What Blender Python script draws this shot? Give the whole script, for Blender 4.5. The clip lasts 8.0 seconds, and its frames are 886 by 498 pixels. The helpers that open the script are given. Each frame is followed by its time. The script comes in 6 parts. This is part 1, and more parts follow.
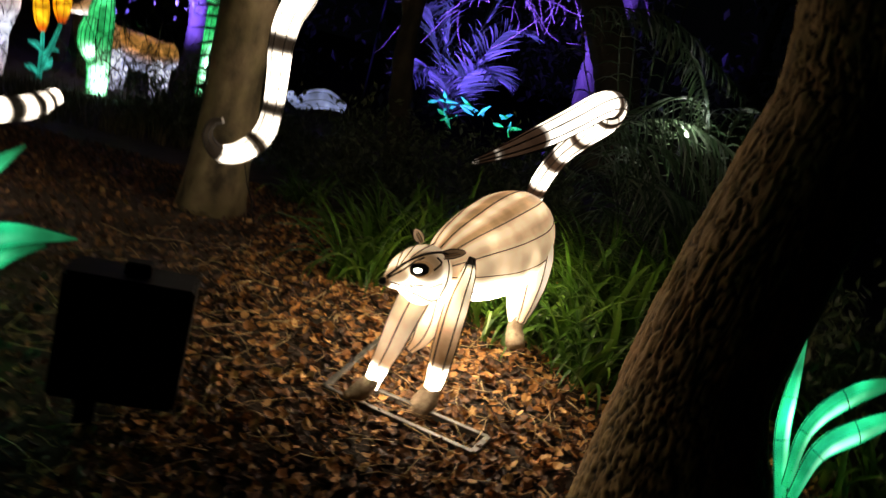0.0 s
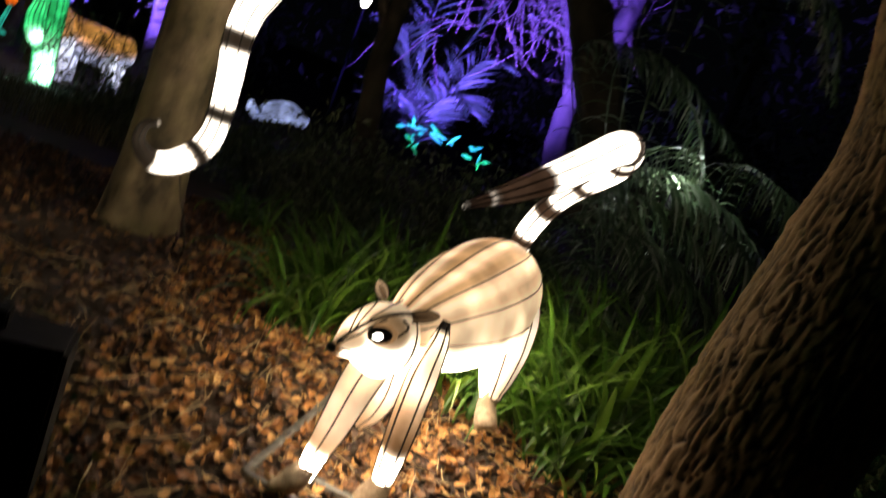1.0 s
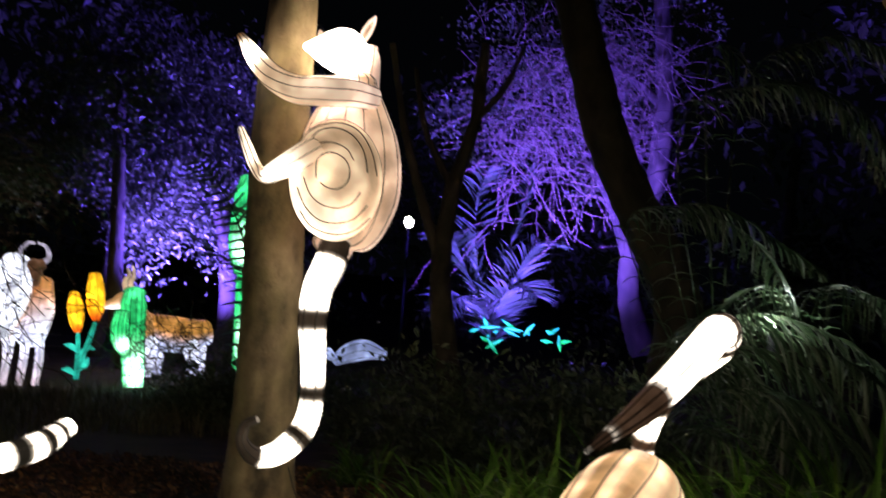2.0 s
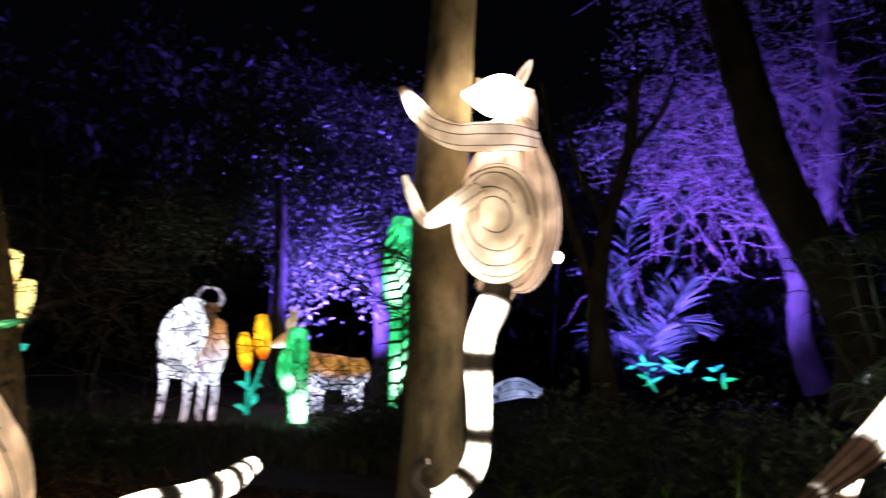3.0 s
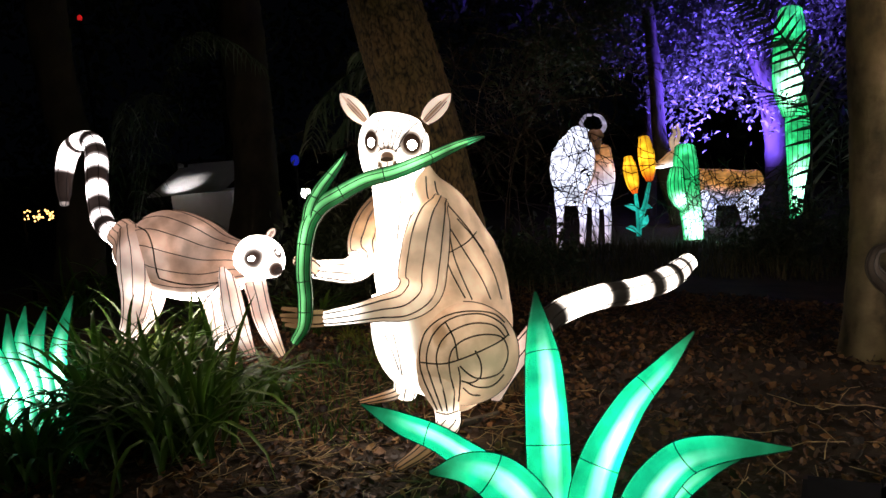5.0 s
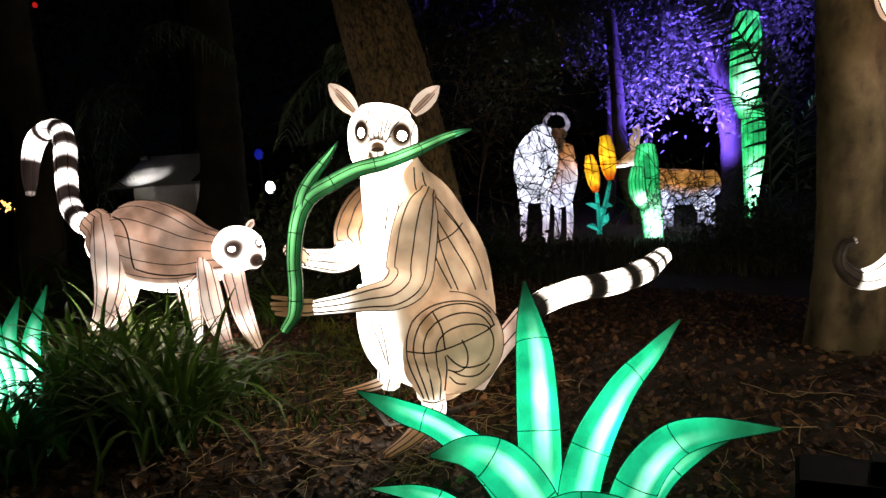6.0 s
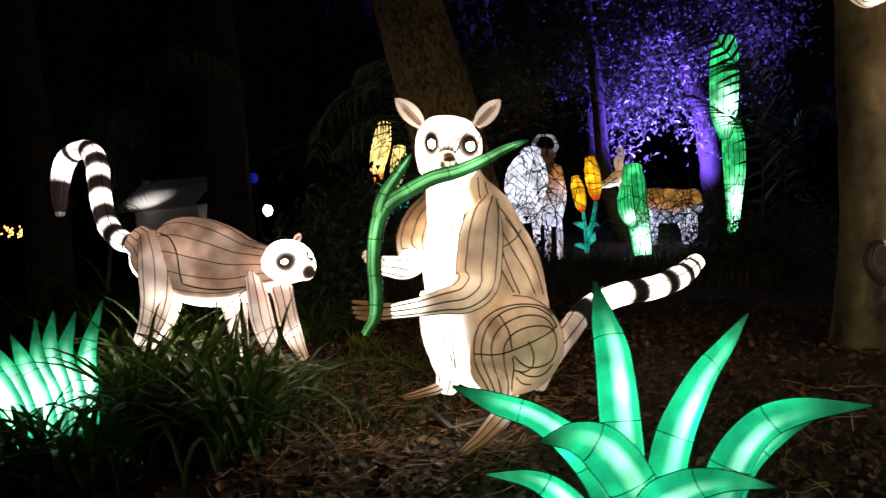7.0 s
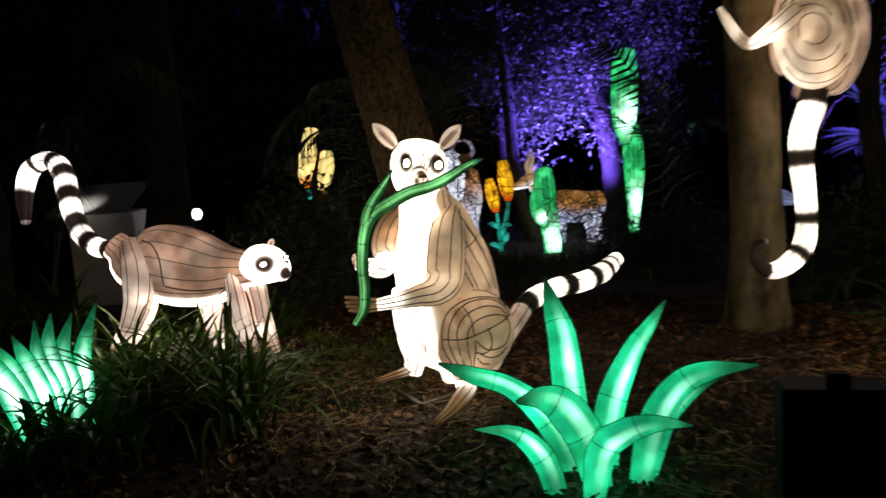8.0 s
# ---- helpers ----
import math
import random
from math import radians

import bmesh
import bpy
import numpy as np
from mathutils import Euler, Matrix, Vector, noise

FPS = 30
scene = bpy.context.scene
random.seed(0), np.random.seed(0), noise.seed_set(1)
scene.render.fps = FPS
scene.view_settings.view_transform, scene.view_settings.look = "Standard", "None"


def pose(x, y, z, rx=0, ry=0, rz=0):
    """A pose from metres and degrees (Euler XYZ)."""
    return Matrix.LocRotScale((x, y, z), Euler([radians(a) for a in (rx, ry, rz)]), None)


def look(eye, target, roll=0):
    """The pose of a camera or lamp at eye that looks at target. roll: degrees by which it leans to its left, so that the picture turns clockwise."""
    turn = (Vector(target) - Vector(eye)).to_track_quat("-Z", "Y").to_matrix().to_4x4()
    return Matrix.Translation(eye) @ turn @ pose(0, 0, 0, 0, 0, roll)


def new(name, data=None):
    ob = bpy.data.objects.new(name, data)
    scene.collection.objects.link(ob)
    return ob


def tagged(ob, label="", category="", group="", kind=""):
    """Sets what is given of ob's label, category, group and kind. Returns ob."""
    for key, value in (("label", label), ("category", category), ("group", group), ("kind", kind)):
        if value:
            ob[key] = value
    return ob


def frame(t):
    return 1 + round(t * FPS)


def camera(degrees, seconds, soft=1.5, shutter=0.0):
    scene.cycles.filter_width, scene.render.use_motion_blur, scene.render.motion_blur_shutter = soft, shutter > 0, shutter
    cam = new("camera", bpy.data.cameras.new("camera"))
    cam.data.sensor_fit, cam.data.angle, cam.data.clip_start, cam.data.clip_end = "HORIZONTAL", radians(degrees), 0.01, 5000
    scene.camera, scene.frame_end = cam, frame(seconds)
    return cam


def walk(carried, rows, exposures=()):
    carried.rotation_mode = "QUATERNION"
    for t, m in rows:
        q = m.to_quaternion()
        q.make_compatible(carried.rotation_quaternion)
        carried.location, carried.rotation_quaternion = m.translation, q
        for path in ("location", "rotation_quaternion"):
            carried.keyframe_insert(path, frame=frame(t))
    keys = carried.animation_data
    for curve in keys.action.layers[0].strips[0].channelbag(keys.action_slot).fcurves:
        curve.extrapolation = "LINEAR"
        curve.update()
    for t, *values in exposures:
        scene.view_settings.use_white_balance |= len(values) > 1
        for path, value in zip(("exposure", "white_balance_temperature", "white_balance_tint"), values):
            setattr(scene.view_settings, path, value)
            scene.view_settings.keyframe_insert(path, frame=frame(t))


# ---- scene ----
cam = camera(59.8, 8.0, 1.5, 0.5)
METRES, EYE, TILT, LEAN, TURN = 3.0, 1.5, -14.0, -15.0, 0.0
ROWS = [
    (0.0, 0.0, 0.0, 0.0, 0.0, 0.0, 0.0),
    (0.5, -0.0182, 0.1652, 0.0115, -1.84, -0.95, -8.38),
    (1.0, -0.0234, 0.237, 0.0397, -3.62, 2.15, -4.88),
    (1.5, -0.034, 0.2347, 0.0869, -1.52, 10.72, 6.91),
    (3.0, -0.0731, 0.2123, 0.1334, 15.17, 20.78, 8.16),
    (3.5, -0.1151, 0.2015, 0.1264, 26.36, 20.49, 6.46),
    (4.0, -0.145, 0.1837, 0.1154, 36.16, 17.44, 5.8),
    (4.5, -0.166, 0.1723, 0.1017, 41.64, 14.26, 5.95),
    (5.0, -0.1753, 0.1649, 0.09, 42.91, 11.95, 6.8),
    (6.5, -0.2481, 0.0657, 0.0727, 38.03, 11.9, 7.61),
    (7.0, -0.3076, -0.0165, 0.0604, 37.54, 13.04, 8.47),
    (7.5, -0.3421, -0.1063, 0.0507, 35.31, 12.45, 9.54),
    (8.0, -0.2808, -0.2812, 0.0358, 30.65, 11.83, 10.74),
]
EXPOSURES = [(0.0, 0.05, 7250, 9), (0.6, 0.1, 7250, 10), (1.2, 0.5, 6900, 9), (3.0, 0.6, 6900, 9), (3.6, 0.65, 6900, 9), (4.4, 0.45, 6550, 13), (5.2, 0.25, 6550, 13), (6.5, 0.05, 6900, 11), (8.0, -0.33, 6950, 10)]
walk(cam, [(t, pose(0, 0, EYE, TILT, LEAN, TURN) @ pose(METRES * x, METRES * y, METRES * z, 90 + pitch, roll, yaw)) for t, x, y, z, yaw, pitch, roll in ROWS], EXPOSURES)

# ---- night sky and the coloured floodlights that stand among the trees ----
world = bpy.data.worlds.new("night")
scene.world = world
world.use_nodes = True
world.node_tree.nodes["Background"].inputs["Color"].default_value = (0.35, 0.45, 0.7, 1)
world.node_tree.nodes["Background"].inputs["Strength"].default_value = 0.0012
VIOLET = (0.115, 0.065, 1.0)


def flood(name, eye, target, watts, colour, cone=70, size=0.12):
    lamp = bpy.data.lights.new(name, "SPOT")
    lamp.energy, lamp.color, lamp.spot_size, lamp.spot_blend, lamp.shadow_soft_size = watts, colour, radians(cone), 0.6, size
    ob = new(name, lamp)
    ob.matrix_world = look(eye, target)
    return ob


flood("violet_flood", (-6.329, 18.817, -0.805), (-7.183, 20.621, 4.748), 14000, VIOLET, 84)
flood("violet_flood", (0.678, 10.688, 0.706), (0.6, 14.349, 3.6), 13500, VIOLET, 90)
flood("violet_flood", (-6.519, 18.508, -0.398), (-8.132, 20.423, 4.405), 12000, VIOLET, 88)

flood("violet_flood", (1.087, 11.065, 0.729), (1.459, 12.157, 1.003), 260, VIOLET, 80)


# ---- materials ----
def material(name):
    m = bpy.data.materials.new(name)
    m.use_nodes = True
    t = m.node_tree
    return m, t.nodes, t.links, t.nodes["Principled BSDF"]


def ramp(nodes, stops):
    r = nodes.new("ShaderNodeValToRGB")
    while len(r.color_ramp.elements) < len(stops):
        r.color_ramp.elements.new(0.5)
    for e, (p, c) in zip(r.color_ramp.elements, stops):
        e.position, e.color = p, (*c, 1)
    return r


def noise_tex(nodes, links, scale, detail=6, rough=0.6, stretch=None):
    co = nodes.new("ShaderNodeTexCoord")
    n = nodes.new("ShaderNodeTexNoise")
    n.inputs["Scale"].default_value, n.inputs["Detail"].default_value, n.inputs["Roughness"].default_value = scale, detail, rough
    if stretch:
        mp = nodes.new("ShaderNodeMapping")
        mp.inputs["Scale"].default_value = stretch
        links.new(co.outputs["Object"], mp.inputs["Vector"])
        links.new(mp.outputs["Vector"], n.inputs["Vector"])
    else:
        links.new(co.outputs["Object"], n.inputs["Vector"])
    return n


def bumped(nodes, links, bsdf, source, strength, distance):
    b = nodes.new("ShaderNodeBump")
    b.inputs["Strength"].default_value, b.inputs["Distance"].default_value = strength, distance
    links.new(source, b.inputs["Height"])
    links.new(b.outputs["Normal"], bsdf.inputs["Normal"])


def math_node(nodes, links, op, a, b):
    m = nodes.new("ShaderNodeMath")
    m.operation = op
    for i, v in enumerate((a, b)):
        if isinstance(v, (int, float)):
            m.inputs[i].default_value = v
        else:
            links.new(v, m.inputs[i])
    return m.outputs[0]


def plain(name, stops, scale, rough=0.8, bump=0.3, dist=0.01, stretch=None, metal=0.0):
    m, nodes, links, b = material(name)
    n = noise_tex(nodes, links, scale, stretch=stretch)
    r = ramp(nodes, stops)
    links.new(n.outputs["Fac"], r.inputs["Fac"])
    links.new(r.outputs["Color"], b.inputs["Base Color"])
    b.inputs["Roughness"].default_value, b.inputs["Metallic"].default_value = rough, metal
    if bump:
        n2 = noise_tex(nodes, links, scale * 5, stretch=stretch)
        bumped(nodes, links, b, n2.outputs["Fac"], bump, dist)
    return m


def bark(name, low, high, scale=14, rough=0.92, lo=0.18, hi=0.9):
    """Bark: dark in its furrows, paler on its plates, with lichen and stains."""
    m, nodes, links, b = material(name)
    at = nodes.new("ShaderNodeVertexColor")
    at.layer_name = "paint"
    n = noise_tex(nodes, links, scale, 7, 0.65)
    big = noise_tex(nodes, links, 2.3, 4, 0.6)
    v = math_node(nodes, links, "MULTIPLY", n.outputs["Fac"], 0.7)
    v = math_node(nodes, links, "ADD", v, at.outputs["Color"])
    v = math_node(nodes, links, "MULTIPLY", v, 0.72)
    r = ramp(nodes, [(lo, low), (lo * 0.55 + hi * 0.45, tuple((x + y) / 2 for x, y in zip(low, high))), (hi, high)])
    links.new(v, r.inputs["Fac"])
    moss = ramp(nodes, [(0.42, (1, 1, 1)), (0.62, (0.55, 0.62, 0.42))])
    links.new(big.outputs["Fac"], moss.inputs["Fac"])
    mx = nodes.new("ShaderNodeMix")
    mx.data_type, mx.blend_type = "RGBA", "MULTIPLY"
    mx.inputs["Factor"].default_value = 0.8
    links.new(r.outputs["Color"], mx.inputs["A"])
    links.new(moss.outputs["Color"], mx.inputs["B"])
    links.new(mx.outputs["Result"], b.inputs["Base Color"])
    b.inputs["Roughness"].default_value = rough
    fine = noise_tex(nodes, links, scale * 6, 5, 0.6)
    bumped(nodes, links, b, fine.outputs["Fac"], 0.5, 0.01)
    return m


def fabric(name, base, hot, power=3.0):
    """Painted silk lit from inside: the paint is a colour attribute; pale silk lets more of the lamps through."""
    m, nodes, links, b = material(name)
    at = nodes.new("ShaderNodeVertexColor")
    at.layer_name = "paint"
    bw = nodes.new("ShaderNodeRGBToBW")
    links.new(at.outputs["Color"], bw.inputs["Color"])
    n = noise_tex(nodes, links, 4.0, 2, 0.5)
    brush = noise_tex(nodes, links, 6.5, 5, 0.62)
    br = ramp(nodes, [(0.34, (0.66, 0.58, 0.5)), (0.6, (1.0, 1.0, 1.0))])
    links.new(brush.outputs["Fac"], br.inputs["Fac"])
    keep = nodes.new("ShaderNodeMix")
    keep.data_type, keep.blend_type = "RGBA", "MULTIPLY"
    inv = math_node(nodes, links, "SUBTRACT", 1.0, bw.outputs["Val"])
    links.new(math_node(nodes, links, "MULTIPLY", inv, 0.95), keep.inputs["Factor"])
    links.new(at.outputs["Color"], keep.inputs["A"])
    links.new(br.outputs["Color"], keep.inputs["B"])
    grain = noise_tex(nodes, links, 45, 3, 0.6)
    k = math_node(nodes, links, "POWER", bw.outputs["Val"], power)
    k = math_node(nodes, links, "MULTIPLY", k, hot)
    k = math_node(nodes, links, "ADD", k, base)
    v = math_node(nodes, links, "POWER", n.outputs["Fac"], 3.0)
    v = math_node(nodes, links, "MULTIPLY", v, 6.4)
    v = math_node(nodes, links, "ADD", v, 0.28)
    g = math_node(nodes, links, "MULTIPLY", grain.outputs["Fac"], 0.3)
    g = math_node(nodes, links, "ADD", g, 0.85)
    v = math_node(nodes, links, "MULTIPLY", v, g)
    k = math_node(nodes, links, "MULTIPLY", k, v)
    links.new(keep.outputs["Result"], b.inputs["Base Color"])
    links.new(keep.outputs["Result"], b.inputs["Emission Color"])
    b.inputs["Specular IOR Level"].default_value = 0.2
    links.new(k, b.inputs["Emission Strength"])
    b.inputs["Roughness"].default_value = 0.45
    bumped(nodes, links, b, grain.outputs["Fac"], 0.15, 0.004)
    return m


def leafy(name, stops, rough=0.5, trans=0.0):
    m, nodes, links, b = material(name)
    g = nodes.new("ShaderNodeNewGeometry")
    r = ramp(nodes, stops)
    info = nodes.new("ShaderNodeObjectInfo")
    vary = math_node(nodes, links, "ADD", g.outputs["Random Per Island"], info.outputs["Random"])
    vary = math_node(nodes, links, "FRACT", vary, 0.0)
    links.new(vary, r.inputs["Fac"])
    n = noise_tex(nodes, links, 60, 3)
    mx = nodes.new("ShaderNodeMix")
    mx.data_type, mx.blend_type = "RGBA", "MULTIPLY"
    mx.inputs["Factor"].default_value = 0.5
    links.new(r.outputs["Color"], mx.inputs["A"])
    links.new(n.outputs["Fac"], mx.inputs["B"])
    links.new(mx.outputs["Result"], b.inputs["Base Color"])
    b.inputs["Roughness"].default_value = rough
    if trans:
        tr = nodes.new("ShaderNodeBsdfTranslucent")
        links.new(r.outputs["Color"], tr.inputs["Color"])
        ms = nodes.new("ShaderNodeMixShader")
        ms.inputs["Fac"].default_value = trans
        links.new(b.outputs["BSDF"], ms.inputs[1])
        links.new(tr.outputs["BSDF"], ms.inputs[2])
        links.new(ms.outputs["Shader"], nodes["Material Output"].inputs["Surface"])
    return m


def glowing(name, colour, strength):
    m, nodes, links, b = material(name)
    b.inputs["Base Color"].default_value = (*colour, 1)
    b.inputs["Emission Color"].default_value = (*colour, 1)
    b.inputs["Emission Strength"].default_value = strength
    return m


SILK = fabric("painted_silk", 0.72, 5.0, 7.0)
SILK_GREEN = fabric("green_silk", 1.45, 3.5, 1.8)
SILK_FAR = fabric("far_silk", 0.6, 1.2, 2.0)
SEAM = plain("black_seam", [(0.3, (0.012, 0.009, 0.007)), (0.7, (0.03, 0.022, 0.016))], 30, 0.7, 0)
FUR = plain("dull_plush", [(0.3, (0.2, 0.14, 0.09)), (0.7, (0.42, 0.31, 0.2))], 40, 0.95, 0.6, 0.01)
SOIL = plain("leaf_mould_soil", [(0.3, (0.02, 0.012, 0.007)), (0.55, (0.045, 0.027, 0.014)), (0.8, (0.08, 0.05, 0.026))], 3, 0.95, 0.9, 0.03)
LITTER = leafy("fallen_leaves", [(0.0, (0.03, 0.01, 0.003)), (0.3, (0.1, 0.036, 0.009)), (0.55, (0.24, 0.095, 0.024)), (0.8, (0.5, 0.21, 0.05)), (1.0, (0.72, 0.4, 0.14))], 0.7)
# dark brown leaves, colours lowered further to offset strong lantern light on them
LITTER_DARK = leafy("dark_fallen_leaves", [(0.0, (0.02, 0.008, 0.003)), (0.35, (0.07, 0.026, 0.008)), (0.65, (0.15, 0.06, 0.016)), (0.9, (0.26, 0.12, 0.035)), (1.0, (0.42, 0.24, 0.09))], 0.6)
STRAP = leafy("strap_leaves", [(0.0, (0.04, 0.1, 0.01)), (0.6, (0.075, 0.17, 0.018)), (1.0, (0.15, 0.25, 0.035))], 0.36, 0.28)
MOSSY = leafy("yellow_green_weeds", [(0.0, (0.12, 0.16, 0.02)), (0.6, (0.24, 0.28, 0.03)), (1.0, (0.4, 0.38, 0.06))], 0.6, 0.25)
PALM = leafy("palm_leaflets", [(0.0, (0.05, 0.1, 0.04)), (0.7, (0.13, 0.18, 0.1)), (1.0, (0.32, 0.35, 0.27))], 0.3, 0.25)
FOLIAGE = leafy("tree_leaves", [(0.0, (0.05, 0.07, 0.025)), (0.7, (0.1, 0.12, 0.05)), (1.0, (0.16, 0.17, 0.09))], 0.45, 0.2)
DRY = leafy("dry_grass", [(0.0, (0.1, 0.09, 0.03)), (1.0, (0.25, 0.2, 0.09))], 0.7)
STRAW = plain("dry_straw", [(0.3, (0.3, 0.19, 0.08)), (0.7, (0.55, 0.4, 0.2))], 20, 0.7, 0)
TWIG = plain("twig", [(0.3, (0.06, 0.04, 0.025)), (0.7, (0.16, 0.11, 0.07))], 20, 0.9, 0.3)
BARK_SMOOTH = bark("smooth_tan_bark", (0.03, 0.02, 0.009), (0.25, 0.18, 0.1), 9, lo=0.3, hi=0.84)
BARK_ROUGH = bark("furrowed_bark", (0.016, 0.01, 0.005), (0.3, 0.18, 0.085), 22, lo=0.28, hi=0.88)
BARK_MOSSY = bark("mossy_bark", (0.008, 0.005, 0.002), (0.17, 0.105, 0.04), 20, lo=0.28, hi=0.9)
BARK_DARK = bark("dark_bark", (0.008, 0.006, 0.003), (0.07, 0.05, 0.028), 16)
STEEL = plain("galvanised_steel", [(0.3, (0.07, 0.065, 0.06)), (0.7, (0.2, 0.19, 0.17))], 25, 0.5, 0.1, 0.002, None, 0.8)
BLACK = plain("black_plastic", [(0.3, (0.004, 0.004, 0.004)), (0.7, (0.008, 0.008, 0.008))], 20, 0.6, 0.1, 0.002)
WHITE_PAINT = plain("white_paint", [(0.3, (0.7, 0.7, 0.7)), (0.7, (0.8, 0.8, 0.8))], 6, 0.5, 0.05, 0.002)


BLACK.node_tree.nodes["Principled BSDF"].inputs["Specular IOR Level"].default_value = 0.08


# ---- mesh tools ----
def link(name, me, mats, parent=None, label=""):
    for m in mats:
        me.materials.append(m)
    ob = new(name, me)
    if parent:
        ob.parent = parent
    if label:
        ob["label"] = label
    return ob


def mesh(name, verts, faces, mats, parent=None, label="", index=None, smooth=True, paint=None):
    me = bpy.data.meshes.new(name)
    me.from_pydata(verts, [], faces)
    if index is not None:
        me.polygons.foreach_set("material_index", index)
    me.polygons.foreach_set("use_smooth", [smooth] * len(me.polygons))
    if paint is not None:
        at = me.color_attributes.new("paint", "FLOAT_COLOR", "POINT")
        at.data.foreach_set("color", [c for p in paint for c in (*p, 1.0)])
    me.update()
    return link(name, me, mats, parent, label)


def part(name, bm, mat, parent=None, label=""):
    me = bpy.data.meshes.new(name)
    bm.to_mesh(me)
    bm.free()
    return link(name, me, [mat], parent, label)


def group_of(name, at=(0, 0, 0)):
    ob = new(name)
    ob.location = at
    bpy.context.view_layer.update()
    return ob


def spline(pts, count):
    """A smooth run through the points, which may carry radii."""
    p = [np.array(q, float) for q in pts]
    p = [2 * p[0] - p[1]] + p + [2 * p[-1] - p[-2]]
    out = []
    for i in range(count):
        u = i / (count - 1) * (len(p) - 3)
        k = min(int(u), len(p) - 4)
        u -= k
        a, b, c, d = p[k:k + 4]
        out.append(0.5 * (2 * b + (c - a) * u + (2 * a - 5 * b + 4 * c - d) * u * u + (3 * b - a - 3 * c + d) * u ** 3))
    return np.array(out)


def part_of(name, v, f, m, p, at, mats, parent, slots):
    """One mesh out of those faces of a shell that carry the given materials."""
    keep = [(q, s) for q, s in zip(f, m) if s in slots]
    order = sorted({i for q, _ in keep for i in q})
    place = {i: k for k, i in enumerate(order)}
    return mesh(name, [Vector(v[i]) - at for i in order], [tuple(place[i] for i in q) for q, _ in keep], [mats[i] for i in slots], parent, "", [slots.index(s) for _, s in keep], True, [p[i] for i in order])


class Build:
    """Gathers the shells of one thing into one mesh."""

    def __init__(self):
        self.v, self.f, self.m, self.p = [], [], [], []
        self.name, self.done, self.cords, self.before = "", [], [], []

    def start(self, name=""):
        """Closes the part in hand and begins the next."""
        for line, r in self.cords:
            self.wire(line, r)
        self.cords = []
        if self.f:
            self.done.append((self.name, self.v, self.f, self.m, self.p))
            self.before = self.v
        self.v, self.f, self.m, self.p, self.name = [], [], [], [], name

    def thing(self, name, mats):
        """An Empty at the base with one mesh for each part."""
        self.start()
        every = [q for d in self.done for q in d[1]]
        low = min(every, key=lambda q: q[2])
        at = Vector((sum(q[0] for q in every) / len(every), sum(q[1] for q in every) / len(every), low[2]))
        root = group_of(name, at)
        for part_name, v, f, m, p in self.done:
            used = sorted(set(m))
            shown = part_of(part_name, v, f, m, p, at, mats, root, [i for i in used if i != 1] or [1])
            if 1 in used and len(used) > 1:
                cords = part_of("seam_cord", v, f, m, p, at, mats, shown, [1])
                tagged(cords, "thin black cords along the seams", kind="stuff")
        return root

    def shell(self, rows, paints, slot=0):
        """A closed tube out of rings of points."""
        n, base = len(rows[0]), len(self.v)
        for ring, paint in zip(rows, paints):
            self.v.extend(tuple(q) for q in ring)
            self.p.extend(paint)
        for i in range(len(rows) - 1):
            for j in range(n):
                a, b = base + i * n + j, base + i * n + (j + 1) % n
                self.f.append((a, b, b + n, a + n))
                self.m.append(slot)
        for i, flip in ((0, True), (len(rows) - 1, False)):
            ring = [base + i * n + j for j in range(n)]
            self.f.append(tuple(reversed(ring)) if flip else tuple(ring))
            self.m.append(slot)

    def wire(self, line, r=0.003, slot=1):
        """A thin dark cord along a line."""
        line = [np.array(q) for q in line]
        rows = []
        for i, q in enumerate(line):
            t = line[min(i + 1, len(line) - 1)] - line[max(i - 1, 0)]
            t = t / (np.linalg.norm(t) + 1e-9)
            s = np.cross(t, (0.31, 0.52, 0.79))
            s /= np.linalg.norm(s) + 1e-9
            u = np.cross(t, s)
            rows.append([q + r * (math.cos(a) * s + math.sin(a) * u) for a in (0, 2.09, 4.19)])
        self.shell(rows, [[(0.01, 0.01, 0.01)] * 3] * len(rows), slot)

    def tube(self, pts, face, paint, n=20, rings=36, wide=1.0, deep=1.0, seams=(), hoops=(), cord=0.004, ends=(1.0, 1.0), slot=0):
        """A limb or body along a spine of (x, y, z, radius). face: the way its front looks. paint(angle from the front, 0..1 along)."""
        q = spline(pts, rings)
        face = np.array(face, float)
        rows, paints = [], []
        cap = 5
        samples = [(0, ends[0], c / cap) for c in range(cap)] + [(i, 0, 1) for i in range(rings)] + [(rings - 1, ends[1], 1 - (c + 1) / cap) for c in range(cap)]
        frames = []
        for k, (i, end, h) in enumerate(samples):
            c, r = q[i][:3], max(q[i][3], 0.002)
            t = q[min(i + 1, rings - 1)][:3] - q[max(i - 1, 0)][:3]
            t /= np.linalg.norm(t)
            fr = face - t * face.dot(t)
            if np.linalg.norm(fr) < 0.15:
                fr = np.array((0.0, 0.0, 1.0)) - t * t[2]
            fr /= np.linalg.norm(fr)
            sd = np.cross(t, fr)
            if end:
                c = c + t * r * end * 0.75 * (1 - h * h) ** 0.5 * (-1 if k < cap else 1)
                r = max(r * math.sin(h * math.pi / 2), 0.002)
            s = i / (rings - 1)
            frames.append((c, r, fr, sd, s))
            rows.append([c + r * (wide * math.sin(2 * math.pi * j / n) * sd + deep * math.cos(2 * math.pi * j / n) * fr) for j in range(n)])
            paints.append([paint((2 * math.pi * j / n + math.pi) % (2 * math.pi) - math.pi, s) for j in range(n)])
        self.shell(rows, paints, slot)

